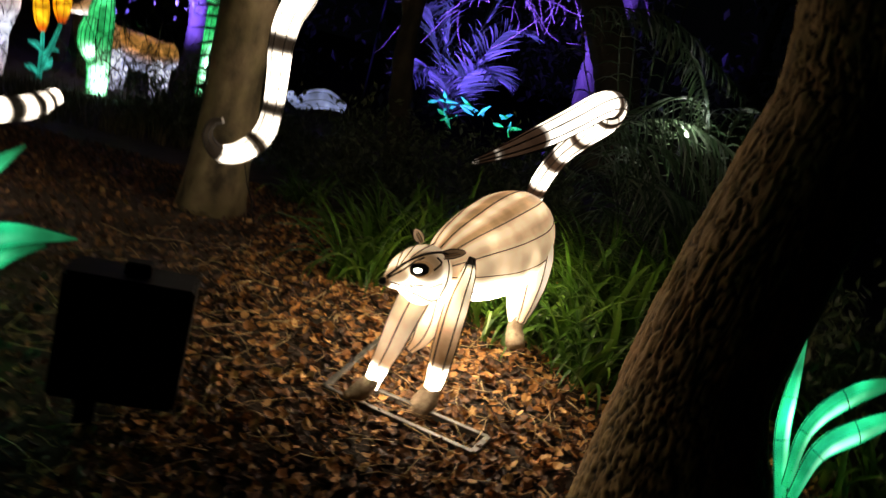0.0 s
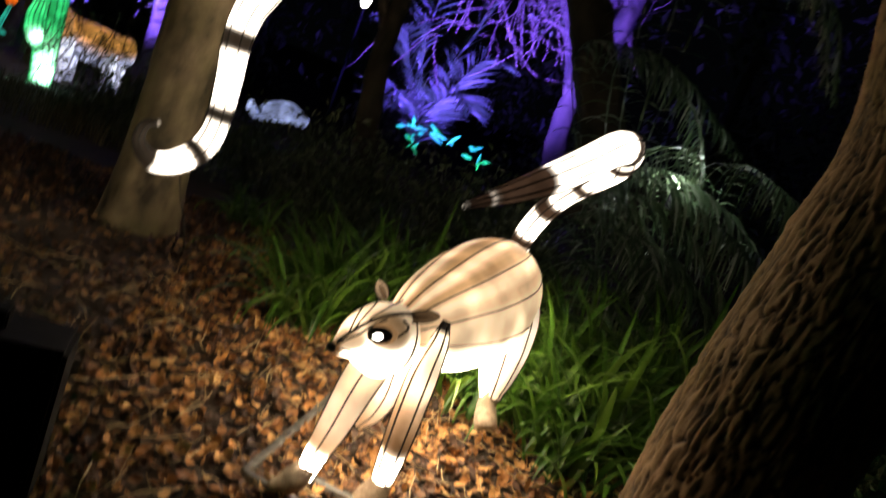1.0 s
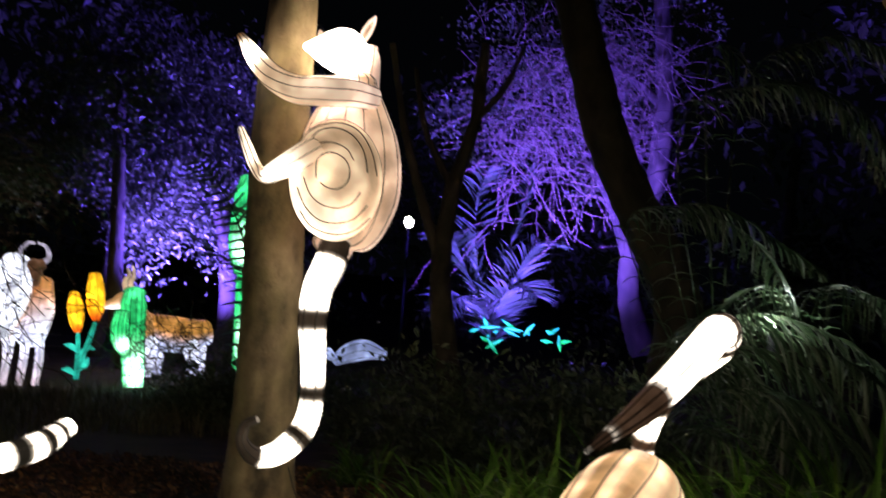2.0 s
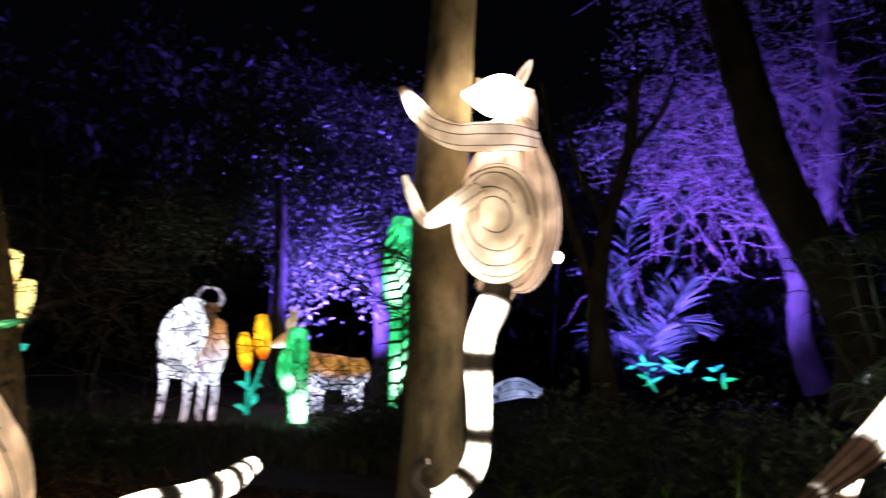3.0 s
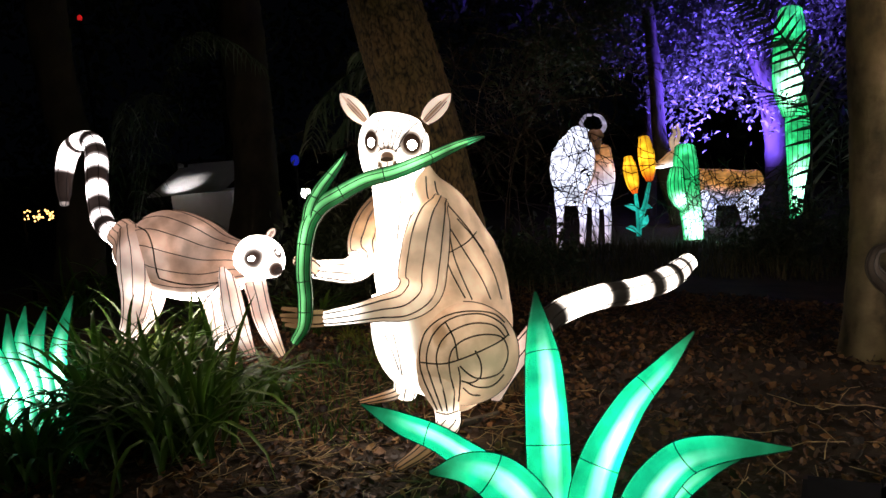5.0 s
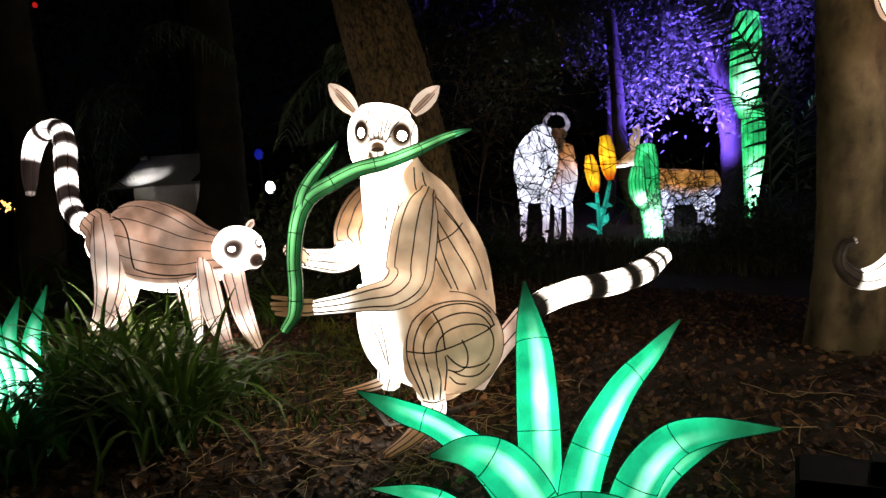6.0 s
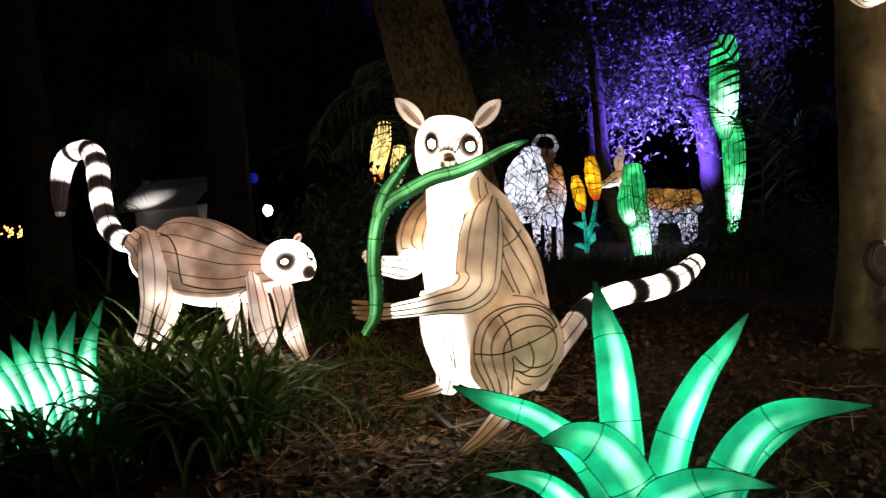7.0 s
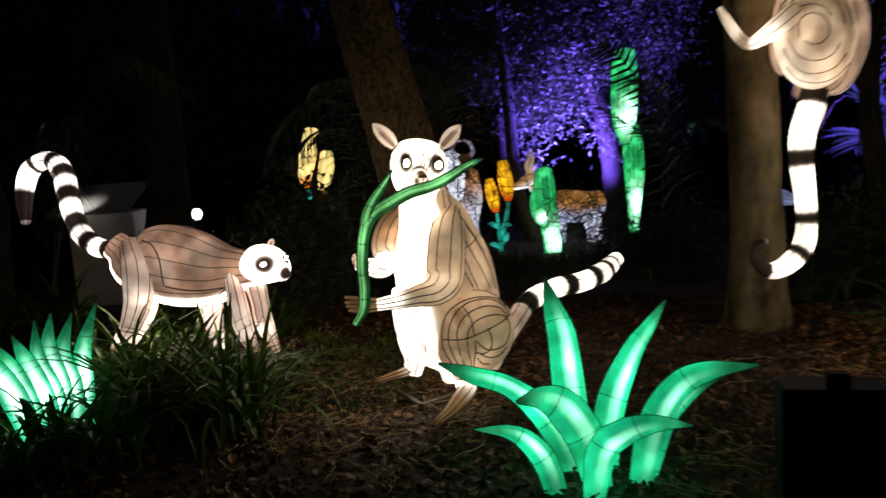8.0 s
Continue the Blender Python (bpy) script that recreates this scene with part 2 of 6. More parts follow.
        def on(k, a):
            c, r, fr, sd, _ = frames[k]
            return c + (r + 0.001) * (wide * math.sin(a) * sd + deep * math.cos(a) * fr)

        for a in seams:
            self.wire([on(k, a) for k in range(1, len(frames) - 1)], cord)
        for s in hoops:
            k = cap + round(s * (rings - 1))
            self.wire([on(k, 2 * math.pi * j / 28) for j in range(29)], cord)
        return frames, on

    def disc(self, at, normal, up, wide, tall, thick, colour, slot=0, n=18):
        """A shallow rounded button, for eyes, noses and ears."""
        at, z = np.array(at, float), np.array(normal, float)
        z /= np.linalg.norm(z)
        y = np.array(up, float) - z * np.dot(up, z)
        y /= np.linalg.norm(y)
        x = np.cross(y, z)
        rows = []
        for h, r in ((-0.5, 0.6), (-0.2, 1.0), (0.25, 0.95), (0.7, 0.65), (1.0, 0.15)):
            rows.append([at + z * thick * h + r * (wide * math.cos(2 * math.pi * j / n) * x + tall * math.sin(2 * math.pi * j / n) * y) for j in range(n)])
        self.shell(rows, [[colour] * n] * len(rows), slot)

    def ear(self, base, tip, face, width, colour, inner=None):
        """A cupped ear like a pointed leaf, darker along its hollow."""
        base, tip = np.array(base, float), np.array(tip, float)
        face = np.array(face, float)
        t = (tip - base) / np.linalg.norm(tip - base)
        fr = face - t * face.dot(t)
        fr /= np.linalg.norm(fr)
        sd = np.cross(t, fr)
        n, count, rows, cols = 24, 22, [], []

        def wide(s):
            return width * 2.15 * (s + 0.12) ** 0.7 * (1 - s) ** 0.8 + 0.002

        def at(s, x, lift=0.0):
            w = wide(s)
            return base + (tip - base) * s + sd * w * x + fr * (w * 0.5 * x * x - w * 0.2 + lift)

        dark = inner or colour
        for i in range(count):
            s = i / (count - 1)
            w = wide(s)
            rows.append([at(s, math.sin(2 * math.pi * j / n), w * 0.16 * math.cos(2 * math.pi * j / n)) for j in range(n)])
            cols.append([mix(colour, dark, (0.75 - abs(math.sin(2 * math.pi * j / n)) * 2.2) * (1.15 - s) * 2 if math.cos(2 * math.pi * j / n) > 0 else 0) for j in range(n)])
        self.shell(rows, cols)
        for x, last in ((1.02, 1.0), (-1.02, 1.0), (0.3, 0.8), (-0.25, 0.7)):
            self.wire([at(s * last, x, width * 0.17) for s in (0, 0.12, 0.25, 0.4, 0.55, 0.7, 0.85, 0.97)], 0.003 if abs(x) > 1 else 0.0024)

    def pad(self, c, out, side, wide, tall, deep, paint, n=96, rings=40):
        """A domed cushion, for a folded thigh. paint(x, z) over the dome, each -1 to 1."""
        c, out, up = np.array(c), np.array(out) / np.linalg.norm(out), np.array((0.0, 0.0, 1.0))
        rows, cols = [], []
        for k in range(rings):
            h = (k / (rings - 1) * 1.3 - 0.3) * math.pi / 2
            q, z = max(math.cos(h), 0.01), math.sin(h)
            rows.append([c + out * deep * z + q * (wide * math.cos(2 * math.pi * j / n) * side + tall * math.sin(2 * math.pi * j / n) * up) for j in range(n)])
            cols.append([paint(q * math.cos(2 * math.pi * j / n), q * math.sin(2 * math.pi * j / n)) for j in range(n)])
        self.shell(rows, cols)
        rim = rows[round((rings - 1) * 0.3 / 1.3)]
        self.cords.append(([q + out * 0.004 for q in rim + rim[:1]], 0.005))

    def touch(self, p, out, near=0.014):
        """The place where a line through p along out meets the part in hand, or the one before it, on the side that out looks to."""
        v, p, out = np.array(self.v or self.before), np.array(p, float), np.array(out, float)
        out = out / np.linalg.norm(out)
        d = v - p
        h = d @ out
        off = np.linalg.norm(d - h[:, None] * out, axis=1)
        reach = max(near * 2.5, off.min() * 1.5)
        top = h[off < reach].max()
        w = np.exp(-(off / near) ** 2) * np.exp(np.minimum(h - top, 0) / 0.02) * ((off < reach) & (h > top - 0.07)) + 1e-12 * (off <= off.min() + 1e-6)
        return p + out * float((w * h).sum() / w.sum())

    def trace(self, line, out, r=0.004):
        """A cord laid on the part in hand along a smooth line."""
        v, u = np.array(self.v), np.array(out, float) / np.linalg.norm(out)
        pts = []
        for q in spline(line, 6 * len(line)):
            d = v - q
            if np.linalg.norm(d - (d @ u)[:, None] * u, axis=1).min() < 0.016:
                pts.append(q)
        if len(pts) < 3:
            return
        on = np.array([self.touch(q, out) for q in pts])
        for _ in range(2):
            on[1:-1] = (on[:-2] + 2 * on[1:-1] + on[2:]) / 4
        self.cords.append(([q + u * (r * 0.5 + 0.001) for q in on], r))

    def stain(self, at, r, colour, most, side=None, wide=1.0):
        """A soft dab of paint on the part in hand."""
        for i, q in enumerate(self.v):
            d = np.array(q) - at
            if side is not None:
                d = d + side * np.dot(d, side) * (1 / wide - 1)
            k = most * math.exp(-(np.linalg.norm(d) / r) ** 7 * 1.5)
            if k > 0.01:
                self.p[i] = mix(self.p[i], colour, k)

    def put(self, name, mats, parent=None, label=""):
        return mesh(name, self.v, self.f, mats, parent, label, self.m, True, self.p)


def mix(a, b, u):
    u = max(0.0, min(1.0, u))
    u = u * u * (3 - 2 * u)
    return tuple(x + (y - x) * u for x, y in zip(a, b))


WHITE, CREAM, BROWN, TAN, UMBER, INK = (1.0, 0.89, 0.78), (0.9, 0.75, 0.6), (0.43, 0.27, 0.155), (0.66, 0.47, 0.32), (0.12, 0.06, 0.026), (0.012, 0.01, 0.008)
SAND = (0.55, 0.37, 0.235)
# overbright silk: extra light of inner bulbs put into the paint colour
HOT = (1.26, 1.1, 0.88)
PALE = (0.93, 0.75, 0.66)
ROSY, ROSE = (0.42, 0.25, 0.18), (0.68, 0.49, 0.42)


def two_tone(front, back, edge=1.35, soft=0.5):
    return lambda a, s: mix(front, back, (abs(a) - edge + soft) / (2 * soft))


def along(*stops):
    """Paint that changes along a limb."""
    def paint(a, s):
        for (s0, c0), (s1, c1) in zip(stops, stops[1:]):
            if s <= s1:
                return mix(c0, c1, (s - s0) / max(s1 - s0, 1e-6))
        return stops[-1][1]
    return paint


def ringed(bands, pale=WHITE, dark=INK, soft=0.006, tip=None):
    """A tail with dark rings: bands of (from, to)."""
    def paint(a, s):
        k = -1.0
        for s0, s1 in bands:
            k = max(k, min((s - s0) / soft, (s1 - s) / soft))
        c = mix(pale, dark, k * 0.5 + 0.5)
        return c
    return paint


def even(n, turn=0.0):
    return [turn + 2 * math.pi * i / n for i in range(n)]


# ---- ground ----
def height(x, y):
    far = max(0.0, y - 6.0) + 0.6 * max(0.0, -x - 6.0)
    near = max(0.0, min(1.0, (x + 2.2) / 1.2))
    h = -0.06 - 0.09 * min(far, 11.0) + near * max(-0.09, min(0.05, -0.03 + 0.08 * (y - 3.4)))
    return h + 0.03 * noise.noise((x * 0.6, y * 0.6, 0.0)) + 0.012 * noise.noise((x * 2.3, y * 2.3, 4.0))


def build_ground():
    xs = np.concatenate([np.linspace(-300, -16, 12), np.linspace(-15, 10, 150), np.linspace(11, 300, 12)])
    ys = np.concatenate([np.linspace(-300, -5, 10), np.linspace(-4, 22, 150), np.linspace(23, 300, 12)])
    verts = [(x, y, height(x, y)) for y in ys for x in xs]
    n = len(xs)
    faces = [(j * n + i, j * n + i + 1, (j + 1) * n + i + 1, (j + 1) * n + i) for j in range(len(ys) - 1) for i in range(n - 1)]
    return tagged(mesh("ground", verts, faces, [SOIL]), "dark woodland soil under fallen leaves", "ground", kind="structure")


build_ground()


def scatter_leaves(name, count, box, size, mat, seed, label, category, lift=0.012):
    rng = np.random.default_rng(seed)
    x0, x1, y0, y1 = box
    verts, faces = [], []
    for i in range(count):
        x, y = rng.uniform(x0, x1), rng.uniform(y0, y1)
        if noise.noise((x * 0.9, y * 0.9, 9.0)) < rng.uniform(-1.1, -0.1):
            continue
        s = size * rng.uniform(0.55, 1.3)
        m = Euler((rng.normal(0, 0.45), rng.normal(0, 0.45), rng.uniform(0, 6.3))).to_matrix()
        w, curl, fold = rng.uniform(0.28, 0.5), rng.uniform(-0.1, 0.3), rng.uniform(-0.12, 0.22)
        c = Vector((x, y, height(x, y) + lift + rng.uniform(0, 0.02)))
        k = len(verts)
        for p in ((-0.5, 0, curl), (-0.2, w * 0.8, fold), (0.2, w * 0.75, fold), (0.55, 0, curl), (0.2, -w * 0.75, fold), (-0.2, -w * 0.8, fold), (0.0, 0, 0)):
            verts.append(c + m @ Vector(p) * s)
        faces.extend([(k, k + 6, k + 1), (k + 1, k + 6, k + 2), (k + 2, k + 6, k + 3), (k + 3, k + 6, k + 4), (k + 4, k + 6, k + 5), (k + 5, k + 6, k)])
    return tagged(mesh(name, verts, faces, [mat], smooth=False), label, category, kind="stuff")


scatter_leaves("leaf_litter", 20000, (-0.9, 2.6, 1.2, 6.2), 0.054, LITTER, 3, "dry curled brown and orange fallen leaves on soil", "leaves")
# the darkened set covers all ground left of x = -0.7
scatter_leaves("leaf_litter", 27000, (-7.5, -0.7, 1.0, 7.5), 0.05, LITTER_DARK, 5, "sparse dark brown fallen leaves on soil", "leaves")


# ---- trees ----
def bark_tube(pts, n, rings, amp, freq, stretch, seed, plates=False):
    q = spline(pts, rings)
    verts, faces, furrow = [], [], []
    run = 0.0
    for i in range(rings):
        c, r = Vector(q[i][:3]), q[i][3]
        if i:
            run += float(np.linalg.norm(q[i][:3] - q[i - 1][:3]))
        t = Vector(q[min(i + 1, rings - 1)][:3]) - Vector(q[max(i - 1, 0)][:3])
        t.normalize()
        s = t.cross(Vector((0.2, 1, 0.1))).normalized()
        u = t.cross(s)
        for j in range(n):
            a = 2 * math.pi * j / n
            d = math.cos(a) * s + math.sin(a) * u
            p = c + d * r
            w = Vector((math.cos(a) * r * freq, math.sin(a) * r * freq, run * freq * stretch + seed))
            if plates:
                w += Vector((1, 1, 1)) * 0.5 * noise.noise(w * 0.7)
                near = noise.voronoi(w)[0]
                scale = noise.voronoi(w)[1][0]
                h = min(1.0, (near[1] - near[0]) * 4.5) * 0.6 + 0.45 * noise.noise(scale * 2.7) + 0.2 * noise.noise(w * 4)
                furrow.append(max(0.0, min(1.0, h * 1.1 + 0.1)))
            else:
                h = noise.fractal(w, 0.6, 2.0, 4)
                furrow.append(max(0.0, min(1.0, 0.5 + 0.5 * h)))
            verts.append(c + d * (r + amp * h))
        if i:
            k = (i - 1) * n
            faces.extend((k + j, k + (j + 1) % n, k + n + (j + 1) % n, k + n + j) for j in range(n))
    faces.append(tuple(range((rings - 1) * n, rings * n)))
    return verts, faces, furrow


def trunk(name, pts, mat, label, n=40, rings=120, amp=0.02, freq=9.0, stretch=0.35, seed=0.0, plates=False, limbs=()):
    tree = group_of(name, pts[0][:3])
    inv = Matrix.Translation(-Vector(pts[0][:3]))
    for k, line in enumerate((pts, *limbs)):
        v, f, h = bark_tube(line, n if k == 0 else 14, rings if k == 0 else 40, amp if k == 0 else amp * 0.5, freq, stretch, seed + k, plates and k == 0)
        mesh("trunk" if k == 0 else "limb", [inv @ p for p in v], f, [mat], tree, "", None, True, [(q, q, q) for q in h])
    return tagged(tree, label, "tree")


def rooted(pts, flare=1.5, deep=0.15):
    """Lets a trunk flare and run down into the ground."""
    x, y, z, r = pts[0]
    g = height(x, y)
    return [(x, y, g - deep, r * flare), (x, y, g + 0.12, r * 1.15), *pts[1:]] if z < g + 0.5 else pts


TREE_H = rooted([(-1.398, 5.673, -0.094, 0.210), (-1.388, 5.649, 0.846, 0.195), (-1.406, 5.613, 1.786, 0.188), (-1.414, 5.584, 2.653, 0.174), (-1.394, 5.571, 3.376, 0.152), (-1.379, 5.551, 4.280, 0.138), (-1.377, 5.594, 5.982, 0.110)])
trunk("tree", TREE_H, BARK_SMOOTH, "smooth tan tree trunk that carries a lemur lantern", 48, 160, 0.012, 5.0, 0.4, 2.0)
TREE_R = rooted([(1.337, 2.766, -0.135, 0.328), (1.335, 2.917, 0.491, 0.286), (1.412, 2.984, 0.915, 0.279), (1.533, 3.074, 1.411, 0.271), (1.616, 3.157, 1.776, 0.261), (1.614, 3.250, 2.163, 0.264), (1.532, 3.361, 2.598, 0.255), (1.304, 3.581, 3.451, 0.250)], 1.2, 0.4)
trunk("tree", TREE_R, BARK_ROUGH, "large leaning tree with deeply furrowed brown bark", 240, 600, 0.019, 44.0, 0.16, 5.0, True)
TREE_B = rooted([(-3.401, 4.148, 0.109, 0.272), (-3.516, 4.186, 0.806, 0.244), (-3.695, 4.199, 1.647, 0.230), (-3.873, 4.186, 2.350, 0.216), (-4.039, 4.252, 3.064, 0.197), (-4.354, 4.616, 4.949, 0.169)])
trunk("tree", TREE_B, BARK_MOSSY, "dark mossy tree with rough bark behind the seated lemur", 190, 460, 0.011, 40.0, 0.42, 9.0, True)

# ---- animal lanterns ----
L2_FACE = (-0.3, -0.95, 0.0)


RINGS = ringed([(0.36, 0.44), (0.61, 0.665), (0.755, 0.8), (0.86, 0.895), (0.95, 0.97)])


def seated_lemur():
    b = Build()
    view, side = np.array((0.63, -0.76, 0.1)), np.array((0.76, 0.65, 0.0))
    b.start("body")
    b.tube([(-3.036, 3.552, 0.156, 0.134), (-3.053, 3.558, 0.260, 0.274), (-3.081, 3.564, 0.409, 0.363), (-3.102, 3.581, 0.587, 0.378), (-3.111, 3.601, 0.734, 0.354), (-3.123, 3.556, 0.893, 0.315), (-3.112, 3.491, 1.051, 0.259), (-3.110, 3.404, 1.205, 0.186), (-3.108, 3.352, 1.337, 0.144), (-3.095, 3.324, 1.407, 0.126)], L2_FACE, lambda a, s: mix(WHITE, SAND, (abs(a) - 0.6 - 0.75 * max(0.0, min(1.0, (s - 0.58) / 0.2))) / 0.26), 96, 72, 0.76, 1.06)
    for line in ([(-2.766, 3.203, 1.339), (-2.751, 3.203, 1.275), (-2.700, 3.232, 1.205), (-2.628, 3.271, 1.101), (-2.560, 3.305, 0.982)], [(-2.704, 3.208, 1.096), (-2.681, 3.203, 0.969), (-2.638, 3.214, 0.840), (-2.604, 3.224, 0.750)], [(-2.701, 3.213, 1.108), (-2.634, 3.243, 0.977), (-2.567, 3.273, 0.846), (-2.529, 3.285, 0.742)], [(-2.705, 3.281, 1.143), (-2.626, 3.325, 1.028), (-2.552, 3.356, 0.869), (-2.512, 3.361, 0.726)], [(-2.721, 3.175, 0.998), (-2.690, 3.181, 0.896), (-2.631, 3.203, 0.760)], [(-2.708, 3.182, 0.982), (-2.636, 3.251, 1.029), (-2.594, 3.296, 1.085)], [(-2.831, 3.217, 1.352), (-2.820, 3.207, 1.250), (-2.779, 3.224, 1.165)], [(-2.920, 3.133, 1.299), (-2.921, 3.111, 1.185), (-2.929, 3.080, 1.060)], [(-2.876, 3.166, 1.281), (-2.884, 3.135, 1.156), (-2.901, 3.102, 1.057)], [(-2.931, 2.991, 0.606), (-2.908, 2.990, 0.503), (-2.892, 2.983, 0.400)], [(-2.966, 2.962, 0.610), (-2.927, 2.974, 0.505), (-2.905, 2.978, 0.427)]):
        b.trace(line, (0.63, -0.75, 0.18), 0.004)
    # broad pale head with shaded eyes and a short dark muzzle
    b.start("head")
    b.tube([(-3.078, 3.277, 1.296, 0.098), (-3.077, 3.276, 1.356, 0.147), (-3.080, 3.292, 1.447, 0.168), (-3.080, 3.306, 1.522, 0.163), (-3.084, 3.324, 1.564, 0.131)], view, lambda a, s: WHITE, 72, 56, 1.0, 0.85, ends=(0.6, 0.35))
    eyes = [b.touch((-3.030, 3.082, 1.507), view), b.touch((-2.882, 3.199, 1.481), view)]
    for e, w in zip(eyes, (0.6, 1.0)):
        b.stain(e, 0.06, (0.14, 0.07, 0.035), 1.0, side, w)
    b.stain(b.touch((-2.970, 3.117, 1.432), view), 0.05, (0.12, 0.06, 0.03), 1.0)
    for line in ([(-3.005, 3.123, 1.613), (-3.011, 3.104, 1.543)], [(-2.979, 3.144, 1.613), (-2.987, 3.124, 1.540)], [(-2.924, 3.189, 1.607), (-2.936, 3.167, 1.545), (-2.946, 3.148, 1.491)], [(-2.890, 3.215, 1.596), (-2.916, 3.185, 1.551), (-2.934, 3.160, 1.502)], [(-2.948, 3.170, 1.609), (-2.953, 3.152, 1.542), (-2.959, 3.135, 1.477)], [(-2.910, 3.200, 1.600), (-2.915, 3.190, 1.573)], [(-2.864, 3.234, 1.583), (-2.907, 3.186, 1.522), (-2.937, 3.148, 1.449)], [(-2.836, 3.248, 1.535), (-2.847, 3.229, 1.480), (-2.849, 3.207, 1.380)], [(-3.003, 3.100, 1.486), (-2.980, 3.110, 1.439)], [(-2.986, 3.117, 1.500), (-2.974, 3.116, 1.443)], [(-2.966, 3.134, 1.503), (-2.966, 3.122, 1.442)], [(-2.944, 3.151, 1.495), (-2.958, 3.129, 1.441)], [(-2.922, 3.165, 1.473), (-2.952, 3.132, 1.433)]):
        b.trace(line, view, 0.0034)
    b.start("muzzle")
    b.tube([(-3.030, 3.193, 1.404, 0.058), (-2.995, 3.143, 1.398, 0.049), (-2.978, 3.117, 1.394, 0.033)], (0, 0, 1), lambda a, s: mix(WHITE, CREAM, s), 40, 24, ends=(0.2, 0.9))
    for p, r in (((-2.901, 3.045, 1.439), 0.034), ((-2.928, 3.014, 1.398), 0.018), ((-2.871, 3.062, 1.397), 0.018), ((-2.899, 3.033, 1.371), 0.02)):
        b.stain(b.touch(p, view), r, (0.17, 0.085, 0.04), 0.95)
    for line in ([(-2.900, 3.040, 1.410), (-2.899, 3.034, 1.375)], [(-2.899, 3.034, 1.378), (-2.918, 3.017, 1.368), (-2.936, 3.004, 1.379)], [(-2.899, 3.034, 1.378), (-2.877, 3.050, 1.363), (-2.860, 3.066, 1.376)], [(-2.925, 3.020, 1.417), (-2.934, 3.007, 1.389)], [(-2.873, 3.062, 1.412), (-2.863, 3.066, 1.386)]):
        b.trace(line, view, 0.003)
    b.start("nose")
    b.disc(b.touch((-2.902, 3.040, 1.420), view), view, (0, 0, 1), 0.03, 0.012, 0.006, (0.06, 0.035, 0.02))
    for e, w, up in zip(eyes, (0.028, 0.036), (-0.4, 0.3)):
        b.start("eye")
        turn = view + side * up
        b.disc(e + view * 0.01, turn, (0, 0, 1), w * 1.15, 0.046, 0.008, (0.04, 0.022, 0.014))
        b.disc(e + view * 0.017 - np.array((0, 0, 0.008)), turn, (0, 0, 1), w * 0.66, 0.024, 0.006, (1.15, 1.08, 0.98))
    for base, tip in (((-3.215, 3.260, 1.592), (-3.332, 3.217, 1.739)), ((-2.984, 3.422, 1.572), (-2.901, 3.540, 1.694))):
        b.start("ear")
        b.ear(base, tip, view, 0.05, (0.8, 0.62, 0.5), (0.2, 0.1, 0.05))
    # arm towards the path, with long fingers round the stalk
    b.start("arm")
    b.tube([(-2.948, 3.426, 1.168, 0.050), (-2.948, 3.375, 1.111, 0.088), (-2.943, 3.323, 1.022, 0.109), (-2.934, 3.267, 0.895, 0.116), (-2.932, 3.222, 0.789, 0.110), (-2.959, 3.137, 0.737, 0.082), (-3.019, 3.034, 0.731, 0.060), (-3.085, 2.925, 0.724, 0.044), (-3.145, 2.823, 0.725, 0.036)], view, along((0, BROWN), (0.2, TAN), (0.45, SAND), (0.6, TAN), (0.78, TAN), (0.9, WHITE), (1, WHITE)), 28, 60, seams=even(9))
    b.start("hand")
    b.tube([(-3.145, 2.823, 0.725, 0.038), (-3.192, 2.784, 0.727, 0.041), (-3.224, 2.746, 0.733, 0.033)], (0, 0, 1), lambda a, s: (0.34, 0.2, 0.1), 14, 10, 0.7, 1.0, even(6))
    for finger in ([(-3.201, 2.769, 0.759, 0.013), (-3.224, 2.715, 0.780, 0.011), (-3.257, 2.665, 0.796, 0.008)], [(-3.185, 2.754, 0.745, 0.013), (-3.213, 2.694, 0.760, 0.011), (-3.244, 2.644, 0.771, 0.008)], [(-3.177, 2.744, 0.728, 0.013), (-3.201, 2.687, 0.739, 0.011), (-3.240, 2.644, 0.751, 0.008)], [(-3.180, 2.751, 0.707, 0.013), (-3.200, 2.696, 0.714, 0.013), (-3.235, 2.656, 0.725, 0.008)]):
        b.tube(finger, (0, 0, 1), lambda a, s: (0.3, 0.17, 0.08), 10, 10, seams=(0.0, 1.6), cord=0.0025, ends=(0.5, 1))
    # far arm
    b.start("arm")
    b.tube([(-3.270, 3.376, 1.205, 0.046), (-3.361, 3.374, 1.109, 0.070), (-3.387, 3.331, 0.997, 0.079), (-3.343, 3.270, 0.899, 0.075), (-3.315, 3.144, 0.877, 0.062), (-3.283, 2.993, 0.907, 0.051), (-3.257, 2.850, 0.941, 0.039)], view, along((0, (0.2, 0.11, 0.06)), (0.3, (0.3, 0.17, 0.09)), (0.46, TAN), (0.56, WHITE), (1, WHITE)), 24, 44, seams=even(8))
    b.start("hand")
    b.tube([(-3.253, 2.854, 0.943, 0.039), (-3.239, 2.806, 0.976, 0.041), (-3.228, 2.766, 0.994, 0.028)], (0, 0, 1), lambda a, s: TAN, 12, 10, seams=even(5))
    # big folded thigh with coiled seams, shin and foot towards the path
    b.start("folded_leg")
    # brown silk, with a glow painted in as lighter colour towards the lower right
    b.pad((-2.872, 3.450, 0.417), view, side, 0.27, 0.264, 0.17, lambda x, z: mix((0.48, 0.315, 0.195), (0.62, 0.43, 0.28), max(0.0, 0.4 + x * 0.6 - z * 0.8)))
